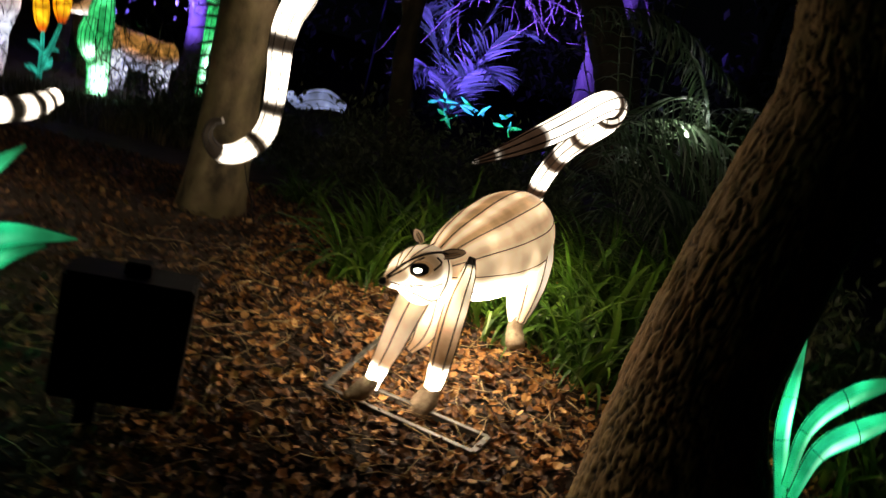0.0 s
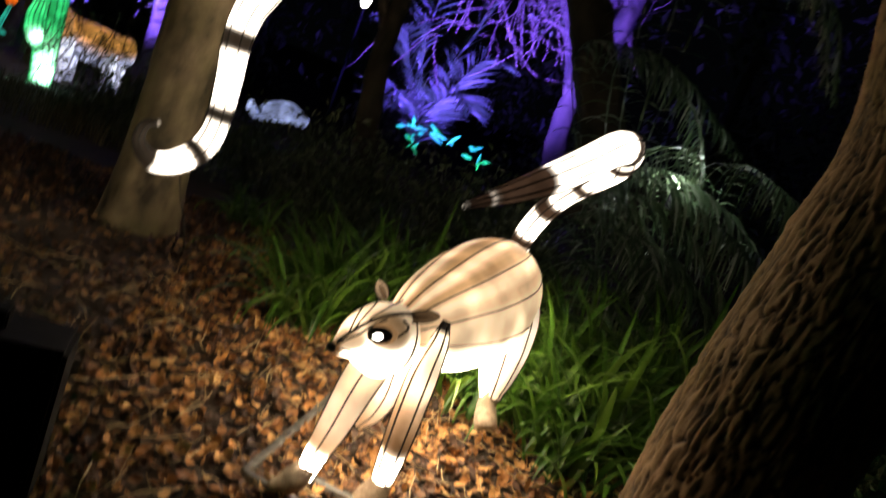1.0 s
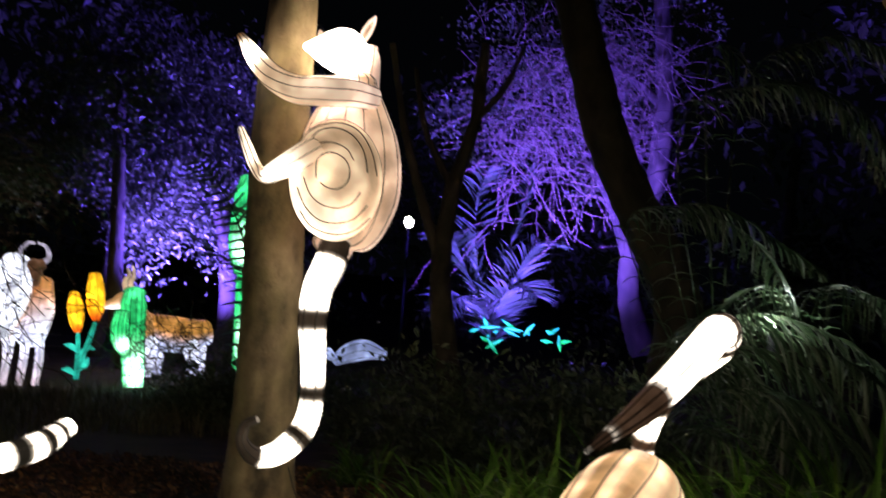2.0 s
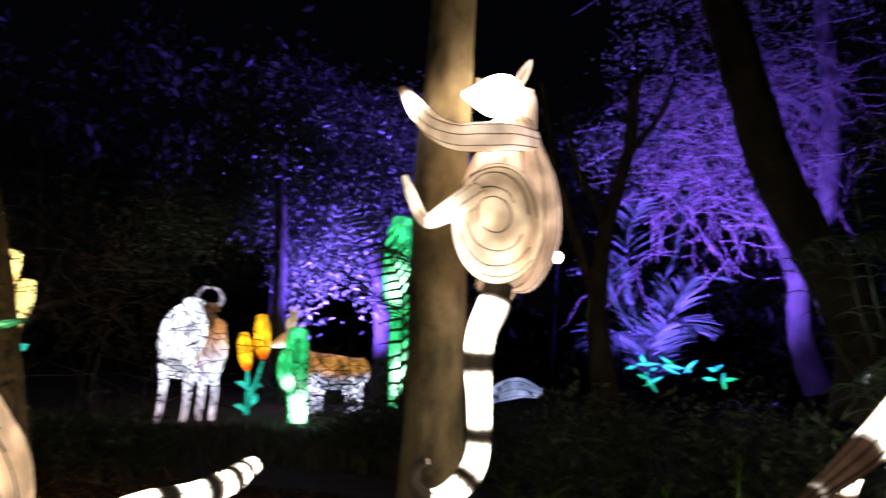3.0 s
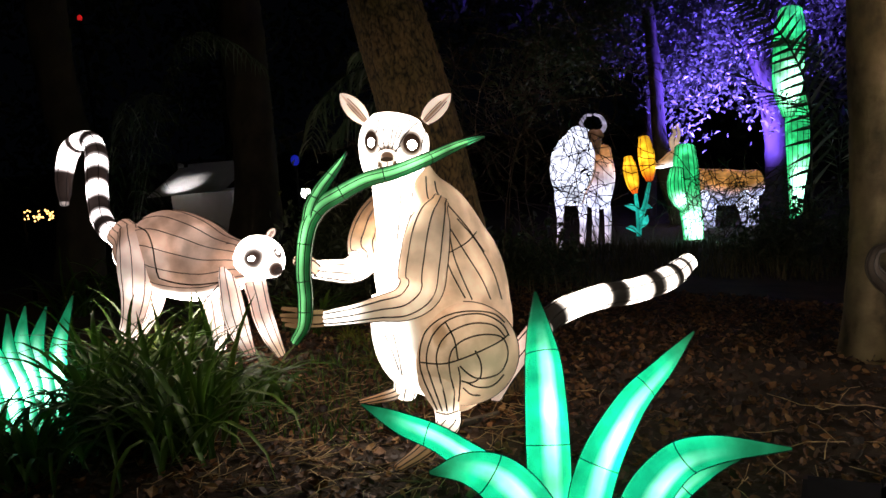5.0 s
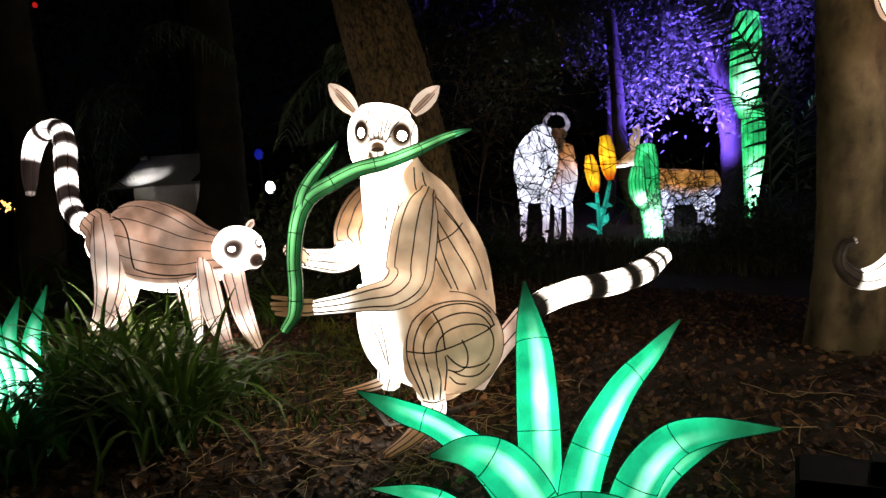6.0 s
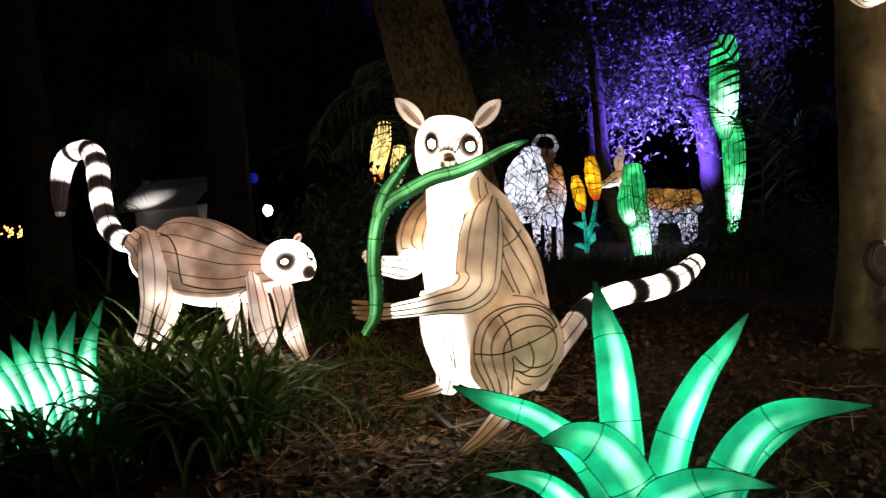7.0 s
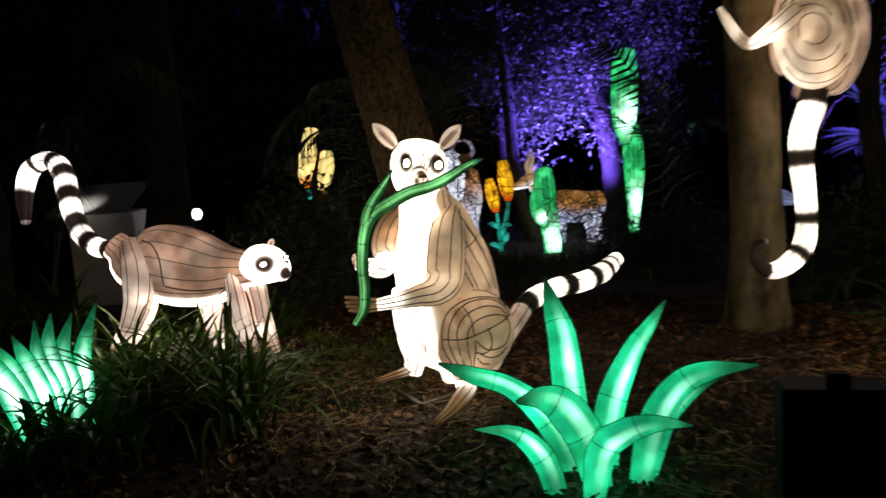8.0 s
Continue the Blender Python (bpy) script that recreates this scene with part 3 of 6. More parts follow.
    b.stain(b.touch((-2.636, 2.984, 0.664), (0.61, -0.74, 0.28)), 0.07, (0.26, 0.15, 0.075), 0.75, side, 0.6)
    b.tube([(-2.997, 3.366, 0.384, 0.085), (-2.948, 3.316, 0.323, 0.098), (-2.895, 3.283, 0.264, 0.083), (-2.872, 3.277, 0.198, 0.063), (-2.865, 3.269, 0.133, 0.055)], view, along((0, SAND), (0.3, SAND), (0.6, TAN), (0.85, CREAM), (1, WHITE)), 44, 50, 1.0, 0.8)
    for line in ([(-2.634, 2.918, 0.312), (-2.661, 2.910, 0.386), (-2.691, 2.900, 0.466), (-2.708, 2.900, 0.541), (-2.706, 2.921, 0.636), (-2.676, 2.960, 0.711), (-2.614, 3.020, 0.757), (-2.532, 3.090, 0.770), (-2.438, 3.165, 0.751), (-2.392, 3.194, 0.703)], [(-2.615, 2.932, 0.305), (-2.640, 2.928, 0.391), (-2.665, 2.923, 0.472), (-2.683, 2.923, 0.550), (-2.672, 2.949, 0.640), (-2.633, 2.995, 0.712), (-2.569, 3.056, 0.750), (-2.476, 3.133, 0.750), (-2.403, 3.184, 0.697), (-2.375, 3.195, 0.637)], [(-2.596, 2.947, 0.303), (-2.610, 2.952, 0.388), (-2.632, 2.952, 0.478), (-2.646, 2.957, 0.566), (-2.626, 2.988, 0.640), (-2.586, 3.029, 0.683), (-2.512, 3.096, 0.709), (-2.433, 3.158, 0.691), (-2.390, 3.182, 0.634)], [(-2.574, 2.966, 0.301), (-2.573, 2.984, 0.391), (-2.591, 2.985, 0.474), (-2.597, 2.996, 0.556), (-2.567, 3.033, 0.619), (-2.495, 3.098, 0.650), (-2.414, 3.163, 0.641), (-2.383, 3.181, 0.595), (-2.377, 3.173, 0.530), (-2.398, 3.145, 0.473), (-2.436, 3.108, 0.449), (-2.489, 3.064, 0.447), (-2.527, 3.038, 0.475), (-2.556, 3.021, 0.513)], [(-2.502, 3.079, 0.579), (-2.478, 3.087, 0.517), (-2.478, 3.075, 0.453), (-2.511, 3.043, 0.428), (-2.548, 3.014, 0.441)], [(-2.707, 2.902, 0.546), (-2.618, 2.973, 0.529), (-2.526, 3.055, 0.555), (-2.423, 3.149, 0.604), (-2.379, 3.193, 0.642)], [(-2.619, 3.011, 0.729), (-2.581, 3.025, 0.640), (-2.563, 3.021, 0.538)], [(-2.562, 3.016, 0.509), (-2.553, 3.014, 0.461), (-2.553, 3.001, 0.394), (-2.557, 2.988, 0.342)], [(-2.533, 3.025, 0.435), (-2.487, 3.057, 0.404), (-2.431, 3.104, 0.403), (-2.388, 3.149, 0.453)], [(-2.540, 3.014, 0.407), (-2.509, 3.033, 0.370), (-2.475, 3.060, 0.362)], [(-2.638, 2.913, 0.303), (-2.596, 2.945, 0.289), (-2.555, 2.981, 0.299)]):
        b.trace(line, (0.61, -0.74, 0.28), 0.0045)
    b.start("foot")
    b.tube([(-2.862, 3.275, 0.148, 0.058), (-2.844, 3.230, 0.110, 0.062), (-2.850, 3.140, 0.080, 0.056), (-2.858, 3.023, 0.050, 0.044), (-2.877, 2.925, 0.030, 0.031)], (0, 0, 1), lambda a, s: mix(WHITE, (0.2, 0.11, 0.05), s * 1.8), 20, 24, 1.0, 0.6, even(8))
    # far leg and foot
    b.start("shin")
    b.tube([(-3.265, 3.471, 0.445, 0.150), (-3.288, 3.479, 0.315, 0.121), (-3.312, 3.492, 0.212, 0.080), (-3.332, 3.489, 0.147, 0.065)], view, lambda a, s: WHITE, 22, 24, seams=even(7))
    b.start("foot")
    b.tube([(-3.328, 3.495, 0.158, 0.055), (-3.380, 3.446, 0.130, 0.052), (-3.446, 3.388, 0.113, 0.040), (-3.509, 3.333, 0.101, 0.028)], (0, 0, 1), lambda a, s: mix(CREAM, (0.22, 0.12, 0.055), s * 1.6), 18, 20, 1.0, 0.6, even(8))
    # tail
    b.start("tail")
    b.tube([(-2.815, 3.596, 0.179, 0.054), (-2.780, 3.693, 0.287, 0.058), (-2.749, 3.846, 0.384, 0.063), (-2.736, 4.104, 0.472, 0.069), (-2.654, 4.397, 0.508, 0.072), (-2.529, 4.680, 0.505, 0.074), (-2.425, 4.920, 0.540, 0.075), (-2.372, 5.080, 0.600, 0.058)], (0, 0, 1), lambda a, s: ROSE if s < 0.355 else RINGS(a, s), 18, 110, seams=even(6))
    return tagged(b.thing("lemur_lantern", [SILK, SEAM]), "large glowing silk lemur lantern, seated and nibbling a stalk", "lantern", "lemur lanterns")


seated_lemur()


def stalk():
    b = Build()
    # pale bands put the stalk's bright core highlight into the green paint
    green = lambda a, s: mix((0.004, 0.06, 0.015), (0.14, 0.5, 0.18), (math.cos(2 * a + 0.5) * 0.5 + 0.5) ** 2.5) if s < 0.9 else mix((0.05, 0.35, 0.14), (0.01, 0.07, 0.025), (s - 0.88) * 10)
    b.start("stem")
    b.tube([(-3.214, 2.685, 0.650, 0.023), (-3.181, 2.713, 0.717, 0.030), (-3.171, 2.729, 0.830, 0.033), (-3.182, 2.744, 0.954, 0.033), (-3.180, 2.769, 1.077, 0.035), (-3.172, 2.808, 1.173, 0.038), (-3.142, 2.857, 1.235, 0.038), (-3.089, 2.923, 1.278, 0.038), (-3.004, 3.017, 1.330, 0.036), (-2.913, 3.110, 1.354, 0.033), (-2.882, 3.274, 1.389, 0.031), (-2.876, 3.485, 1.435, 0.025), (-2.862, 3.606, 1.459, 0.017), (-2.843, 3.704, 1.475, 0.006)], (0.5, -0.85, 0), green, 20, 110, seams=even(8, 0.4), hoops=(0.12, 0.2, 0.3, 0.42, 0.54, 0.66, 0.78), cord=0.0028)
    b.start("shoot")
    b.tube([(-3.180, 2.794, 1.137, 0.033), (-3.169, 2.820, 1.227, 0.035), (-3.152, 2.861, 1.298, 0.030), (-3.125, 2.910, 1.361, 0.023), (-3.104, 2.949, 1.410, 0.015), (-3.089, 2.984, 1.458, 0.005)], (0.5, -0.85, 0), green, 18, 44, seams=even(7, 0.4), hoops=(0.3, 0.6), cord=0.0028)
    return tagged(b.thing("plant_stalk_lantern", [SILK_GREEN, SEAM]), "curved glowing green forked stalk held in a lemur's paw", "lantern")


stalk()


def walking_lemur():
    b = Build()
    up = (0, 0, 1)
    view, side = np.array((0.72, -0.68, 0.1)), np.array((0.69, 0.72, 0.0))
    b.start("body")
    b.tube([(-5.623, 3.234, 0.988, 0.117), (-5.526, 3.283, 0.895, 0.222), (-5.323, 3.379, 0.854, 0.298), (-5.092, 3.442, 0.805, 0.285), (-4.883, 3.479, 0.776, 0.224), (-4.687, 3.499, 0.789, 0.146), (-4.584, 3.518, 0.782, 0.108)], (0, 0, -1), two_tone((1.25, 1.05, 0.95), ROSY, 0.85, 0.12), 48, 56, 0.8, 1.0, even(15, 0.24))
    b.stain(b.touch((-5.082, 3.088, 0.832), view), 0.13, (0.62, 0.44, 0.36), 0.6)
    b.stain(b.touch((-4.864, 3.292, 0.950), view), 0.16, (0.62, 0.44, 0.36), 0.55)
    for line in ([(-5.193, 3.045, 1.083), (-5.136, 3.084, 1.042), (-5.094, 3.099, 0.939), (-5.073, 3.089, 0.795), (-5.060, 3.088, 0.738)], [(-5.060, 3.088, 0.738), (-4.981, 3.147, 0.705), (-4.869, 3.236, 0.682), (-4.736, 3.347, 0.690)], [(-4.838, 3.238, 0.559), (-4.779, 3.300, 0.624), (-4.736, 3.346, 0.679)]):
        b.trace(line, view, 0.006)
    b.start("head")
    b.tube([(-4.621, 3.506, 0.812, 0.108), (-4.547, 3.506, 0.830, 0.140), (-4.443, 3.487, 0.830, 0.134), (-4.353, 3.465, 0.806, 0.101), (-4.301, 3.450, 0.779, 0.065), (-4.276, 3.441, 0.764, 0.038)], up, lambda a, s: (1.05, 0.92, 0.84), 60, 44, ends=(0.6, 0.5))
    eyes = [b.touch((-4.340, 3.315, 0.861), view), b.touch((-4.219, 3.421, 0.888), view)]
    b.stain(eyes[0], 0.062, (0.05, 0.028, 0.022), 1.0, side, 1.4)
    b.stain(eyes[1], 0.045, (0.05, 0.028, 0.022), 1.0, side, 0.6)
    b.stain(b.touch((-4.146, 3.332, 0.792), view), 0.05, (0.05, 0.025, 0.02), 1.0)
    b.trace([(-4.266, 3.354, 0.744), (-4.235, 3.377, 0.727), (-4.206, 3.404, 0.744)], view, 0.003)
    b.trace([(-4.256, 3.395, 0.915), (-4.260, 3.385, 0.876)], view, 0.002)
    b.start("nose")
    b.disc(b.touch((-4.140, 3.336, 0.788), view), (0.9, -0.4, 0), up, 0.03, 0.024, 0.018, (0.03, 0.02, 0.018))
    for e, w in zip(eyes, (0.023, 0.011)):
        b.start("eye")
        b.disc(e + view * 0.006, view + side * (0.0 if w > 0.02 else 0.6), (-0.1, 0, 1), w, 0.016, 0.01, (1.15, 1.1, 1.05))
    b.start("ear")
    b.ear((-4.642, 3.462, 0.878), (-4.772, 3.425, 0.906), view, 0.034, (0.5, 0.36, 0.3), UMBER)
    b.start("ear")
    b.ear((-4.538, 3.612, 0.937), (-4.538, 3.675, 0.990), view, 0.026, (0.62, 0.46, 0.4), UMBER)
    b.start("hind_leg")
    b.tube([(-5.445, 3.189, 1.010, 0.084), (-5.380, 3.158, 0.913, 0.109), (-5.357, 3.137, 0.772, 0.116), (-5.406, 3.143, 0.606, 0.099), (-5.535, 3.159, 0.423, 0.074), (-5.681, 3.167, 0.277, 0.052)], view, along((0, ROSY), (0.25, ROSE), (0.5, (0.8, 0.61, 0.53)), (0.8, ROSE), (1, PALE)), 24, 40, 1.0, 0.7, even(9))
    b.start("foot")
    b.tube([(-5.681, 3.169, 0.285, 0.048), (-5.676, 3.139, 0.248, 0.051), (-5.655, 3.100, 0.228, 0.031)], (0, 0, 1), lambda a, s: mix(CREAM, BROWN, s), 12, 10, 1.0, 0.6, even(5))
    b.start("foreleg")
    b.tube([(-4.750, 3.417, 0.838, 0.018), (-4.722, 3.398, 0.754, 0.047), (-4.690, 3.387, 0.629, 0.065), (-4.672, 3.387, 0.483, 0.072), (-4.651, 3.404, 0.343, 0.062), (-4.622, 3.431, 0.219, 0.036)], view, along((0, (0.16, 0.08, 0.06)), (0.12, ROSE), (0.4, ROSE), (0.6, PALE), (0.8, PALE), (1, ROSY)), 22, 40, seams=even(8))
    b.start("foreleg")
    b.tube([(-4.623, 3.537, 0.640, 0.073), (-4.612, 3.543, 0.553, 0.066), (-4.618, 3.566, 0.427, 0.066), (-4.614, 3.607, 0.283, 0.056), (-4.599, 3.649, 0.162, 0.034)], view, along((0, ROSE), (0.4, ROSE), (0.62, PALE), (1, TAN)), 20, 34, seams=even(8))
    b.start("hind_leg")
    b.tube([(-5.037, 3.491, 0.545, 0.092), (-5.004, 3.467, 0.416, 0.069), (-4.971, 3.447, 0.307, 0.057), (-4.940, 3.430, 0.221, 0.038)], view, lambda a, s: PALE, 16, 24, seams=even(6))
    b.start("hind_leg")
    b.tube([(-5.526, 3.365, 0.640, 0.087), (-5.534, 3.329, 0.484, 0.064), (-5.560, 3.257, 0.356, 0.048), (-5.587, 3.191, 0.268, 0.036)], view, lambda a, s: PALE, 16, 24, seams=even(6))
    b.start("tail")
    b.tube([(-5.789, 3.310, 0.967, 0.069), (-5.973, 3.320, 0.996, 0.075), (-6.191, 3.378, 1.089, 0.077), (-6.376, 3.464, 1.236, 0.079), (-6.541, 3.567, 1.410, 0.085), (-6.672, 3.653, 1.569, 0.087), (-6.822, 3.697, 1.682, 0.079), (-6.977, 3.674, 1.689, 0.075), (-7.076, 3.622, 1.595, 0.080), (-7.089, 3.562, 1.413, 0.070), (-7.066, 3.531, 1.274, 0.056), (-7.053, 3.515, 1.196, 0.037)], (0.4, -0.9, 0), ringed([(0.0, 0.035), (0.1, 0.145), (0.195, 0.255), (0.32, 0.37), (0.425, 0.475), (0.525, 0.565), (0.65, 0.68), (0.8, 1.0)], (1.0, 0.88, 0.86), (0.03, 0.02, 0.018)), 18, 130, seams=even(6))
    return tagged(b.thing("lemur_lantern", [SILK, SEAM]), "glowing silk lemur lantern walking on all fours, rosy brown", "lantern", "lemur lanterns")


walking_lemur()


def leaping_lemur():
    b = Build()
    up = (0, 0, 1)
    b.start("body")
    b.tube([(0.222, 3.446, 0.570, 0.099), (0.322, 3.587, 0.596, 0.184), (0.447, 3.817, 0.614, 0.248), (0.577, 4.072, 0.655, 0.266), (0.671, 4.287, 0.726, 0.206), (0.720, 4.426, 0.804, 0.077)], (0, 0, -1), lambda a, s: mix(mix(HOT, (0.8, 0.58, 0.37), (abs(a) - 1.05) / 0.55), (0.42, 0.24, 0.11), (abs(a) - 1.7) * (0.5 + 0.5 * math.sin(11 * a + 2 * s))), 60, 54, 0.95, 1.0, even(11, 0.2), cord=0.0035)
    b.start("head")
    view, side = np.array((-0.1, -0.96, 0.22)), np.array((0.99, -0.06, 0.0))
    b.tube([(0.214, 3.361, 0.558, 0.112), (0.174, 3.315, 0.566, 0.138), (0.121, 3.272, 0.577, 0.125), (0.067, 3.215, 0.576, 0.090), (0.028, 3.163, 0.559, 0.049), (0.001, 3.122, 0.549, 0.020)], (0, 0, 1), lambda a, s: mix(mix((0.8, 0.6, 0.4), (1.05, 0.88, 0.68), (abs(a) - 0.7) * 1.3), UMBER, (s - 0.9) * 11), 64, 50, 0.8, 1.0, ends=(0.25, 0.6))
    b.stain(b.touch((0.127, 2.893, 0.710), view), 0.075, (0.34, 0.2, 0.09), 0.75, side, 1.3)
    b.stain(b.touch((0.015, 2.885, 0.644), view), 0.04, (0.4, 0.24, 0.12), 0.7, side, 2.0)
    for line, r in (([(-0.021, 2.883, 0.626), (0.030, 2.895, 0.692), (0.097, 2.904, 0.748), (0.166, 2.907, 0.778), (0.202, 2.905, 0.778)], 0.007), ([(-0.023, 2.881, 0.616), (0.039, 2.890, 0.673), (0.078, 2.898, 0.716), (0.108, 2.902, 0.740)], 0.005), ([(0.161, 2.888, 0.697), (0.185, 2.895, 0.734), (0.159, 2.902, 0.754)], 0.005), ([(0.002, 2.877, 0.608), (0.059, 2.873, 0.607), (0.134, 2.873, 0.627)], 0.0035), ([(0.053, 2.869, 0.588), (0.119, 2.862, 0.579), (0.177, 2.856, 0.566), (0.223, 2.858, 0.590)], 0.0035), ([(0.200, 2.903, 0.771), (0.222, 2.890, 0.722), (0.226, 2.874, 0.657), (0.210, 2.861, 0.597)], 0.004), ([(0.021, 2.916, 0.774), (0.009, 2.903, 0.720), (0.004, 2.891, 0.668)], 0.0035), ([(0.064, 2.920, 0.803), (0.043, 2.909, 0.751), (0.010, 2.890, 0.665)], 0.0035), ([(0.134, 2.918, 0.813), (0.094, 2.911, 0.776), (0.051, 2.902, 0.725)], 0.0035), ([(0.209, 2.874, 0.652), (0.138, 2.869, 0.611), (0.082, 2.871, 0.607)], 0.003)):
        b.trace(line, view, r)
    b.start("nose")
    b.disc((-0.007, 3.103, 0.554), (-0.9, -0.4, 0), up, 0.02, 0.018, 0.02, INK, 1)
    n = (-0.2, -0.96, 0.05)
    b.start("eye")
    p = np.array((0.135, 3.193, 0.622))
    snout = np.cross(np.array((-0.002, 3.123, 0.552)) - np.array((0.237, 3.321, 0.617)), n)
    b.disc(p + np.array(n) * 0.034, n, snout, 0.046, 0.03, 0.02, INK, 1)
    b.disc(p + np.array(n) * 0.02, n, snout, 0.062, 0.038, 0.016, (0.3, 0.17, 0.08))
    b.disc(p + np.array(n) * 0.05, n, snout, 0.019, 0.011, 0.014, (1.0, 0.95, 0.85))
    b.start("ear")
    b.ear((0.208, 3.277, 0.676), (0.317, 3.306, 0.715), (-0.2, -0.9, 0.5), 0.022, (0.16, 0.1, 0.055), UMBER)
    b.start("ear")
    b.ear((0.119, 3.383, 0.689), (0.074, 3.419, 0.734), (-0.2, -0.9, 0.3), 0.024, (0.3, 0.2, 0.12), UMBER)
    # fore legs stretched down to the rails
    b.start("foreleg")
    b.tube([(0.166, 3.368, 0.482, 0.075), (0.134, 3.342, 0.363, 0.071), (0.103, 3.288, 0.218, 0.059), (0.075, 3.262, 0.101, 0.044), (0.061, 3.245, 0.028, 0.037)], (-0.2, -0.9, 0.3), along((0, TAN), (0.15, (0.75, 0.58, 0.38)), (0.45, TAN), (0.66, BROWN), (0.76, HOT), (1, HOT)), 20, 36, seams=even(5))
    b.start("foreleg")
    b.tube([(0.363, 3.422, 0.659, 0.016), (0.362, 3.405, 0.588, 0.036), (0.355, 3.418, 0.470, 0.054), (0.351, 3.407, 0.341, 0.057), (0.350, 3.398, 0.223, 0.055), (0.350, 3.393, 0.118, 0.049), (0.345, 3.367, 0.013, 0.039)], (-0.2, -0.9, 0.3), along((0, INK), (0.05, INK), (0.1, (0.9, 0.74, 0.54)), (0.4, (0.8, 0.64, 0.45)), (0.55, BROWN), (0.76, (0.2, 0.11, 0.05)), (0.84, HOT), (1, HOT)), 20, 40, seams=[-1.4, -0.5, 0.6, 1.4, 3.0], cord=0.0045)
    b.start("paw")
    b.tube([(0.065, 3.252, 0.058, 0.040), (0.034, 3.232, 0.007, 0.057), (0.006, 3.218, -0.018, 0.052), (-0.032, 3.199, -0.030, 0.026)], (0, 0, 1), lambda a, s: BROWN, 18, 14, 1.0, 0.7, slot=2)
    b.start("paw")
    b.tube([(0.346, 3.370, 0.023, 0.042), (0.323, 3.337, -0.035, 0.062), (0.298, 3.318, -0.079, 0.059), (0.271, 3.293, -0.109, 0.027)], (0, 0, 1), lambda a, s: BROWN, 18, 14, 1.0, 0.7, slot=2)
    # hind legs
    b.start("hind_leg")
    b.tube([(0.695, 4.210, 0.757, 0.095), (0.746, 4.093, 0.640, 0.132), (0.759, 3.996, 0.507, 0.113), (0.753, 3.923, 0.377, 0.075), (0.747, 3.896, 0.308, 0.048)], (0.3, -0.9, 0), along((0, TAN), (0.5, CREAM), (1, TAN)), 20, 30, 0.7, 1.0, even(7))
    b.start("paw")
    b.tube([(0.735, 3.902, 0.285, 0.040), (0.738, 3.888, 0.230, 0.045), (0.750, 3.854, 0.182, 0.053)], (0, -1, 0), lambda a, s: BROWN, 14, 12, slot=2)
    b.start("shin")
    b.tube([(0.691, 3.970, 0.456, 0.054), (0.699, 3.926, 0.368, 0.043), (0.718, 3.905, 0.291, 0.032)], (0.3, -0.9, 0), lambda a, s: WHITE, 14, 14)
    b.start("hind_leg")
    b.tube([(0.274, 3.721, 0.363, 0.080), (0.272, 3.691, 0.244, 0.070), (0.248, 3.668, 0.142, 0.050), (0.216, 3.656, 0.080, 0.025)], (0, -1, 0), lambda a, s: mix(CREAM, BROWN, s), 16, 20, seams=even(6))
    # tail that curls over towards the path
    b.start("tail")
    b.tube([(0.720, 4.426, 0.804, 0.050), (0.719, 4.415, 0.927, 0.053), (0.744, 4.363, 1.059, 0.054), (0.787, 4.267, 1.192, 0.055), (0.845, 4.127, 1.320, 0.066), (0.884, 3.973, 1.426, 0.076), (0.855, 3.816, 1.490, 0.070), (0.755, 3.634, 1.467, 0.064), (0.626, 3.460, 1.380, 0.058), (0.498, 3.308, 1.295, 0.051), (0.371, 3.178, 1.219, 0.035), (0.225, 3.039, 1.144, 0.011)], (0, 0, 1), ringed([(0.06, 0.1), (0.2, 0.25), (0.33, 0.355), (0.47, 0.5), (0.56, 0.59), (0.83, 0.95), (0.955, 1.0)], WHITE, (0.05, 0.028, 0.018)), 20, 130, seams=even(8), hoops=(0.5, 0.56))
    return tagged(b.thing("lemur_lantern", [SILK, SEAM, FUR]), "glowing silk lemur lantern landing on its forelegs, tail curled", "lantern", "lemur lanterns")


leaping_lemur()


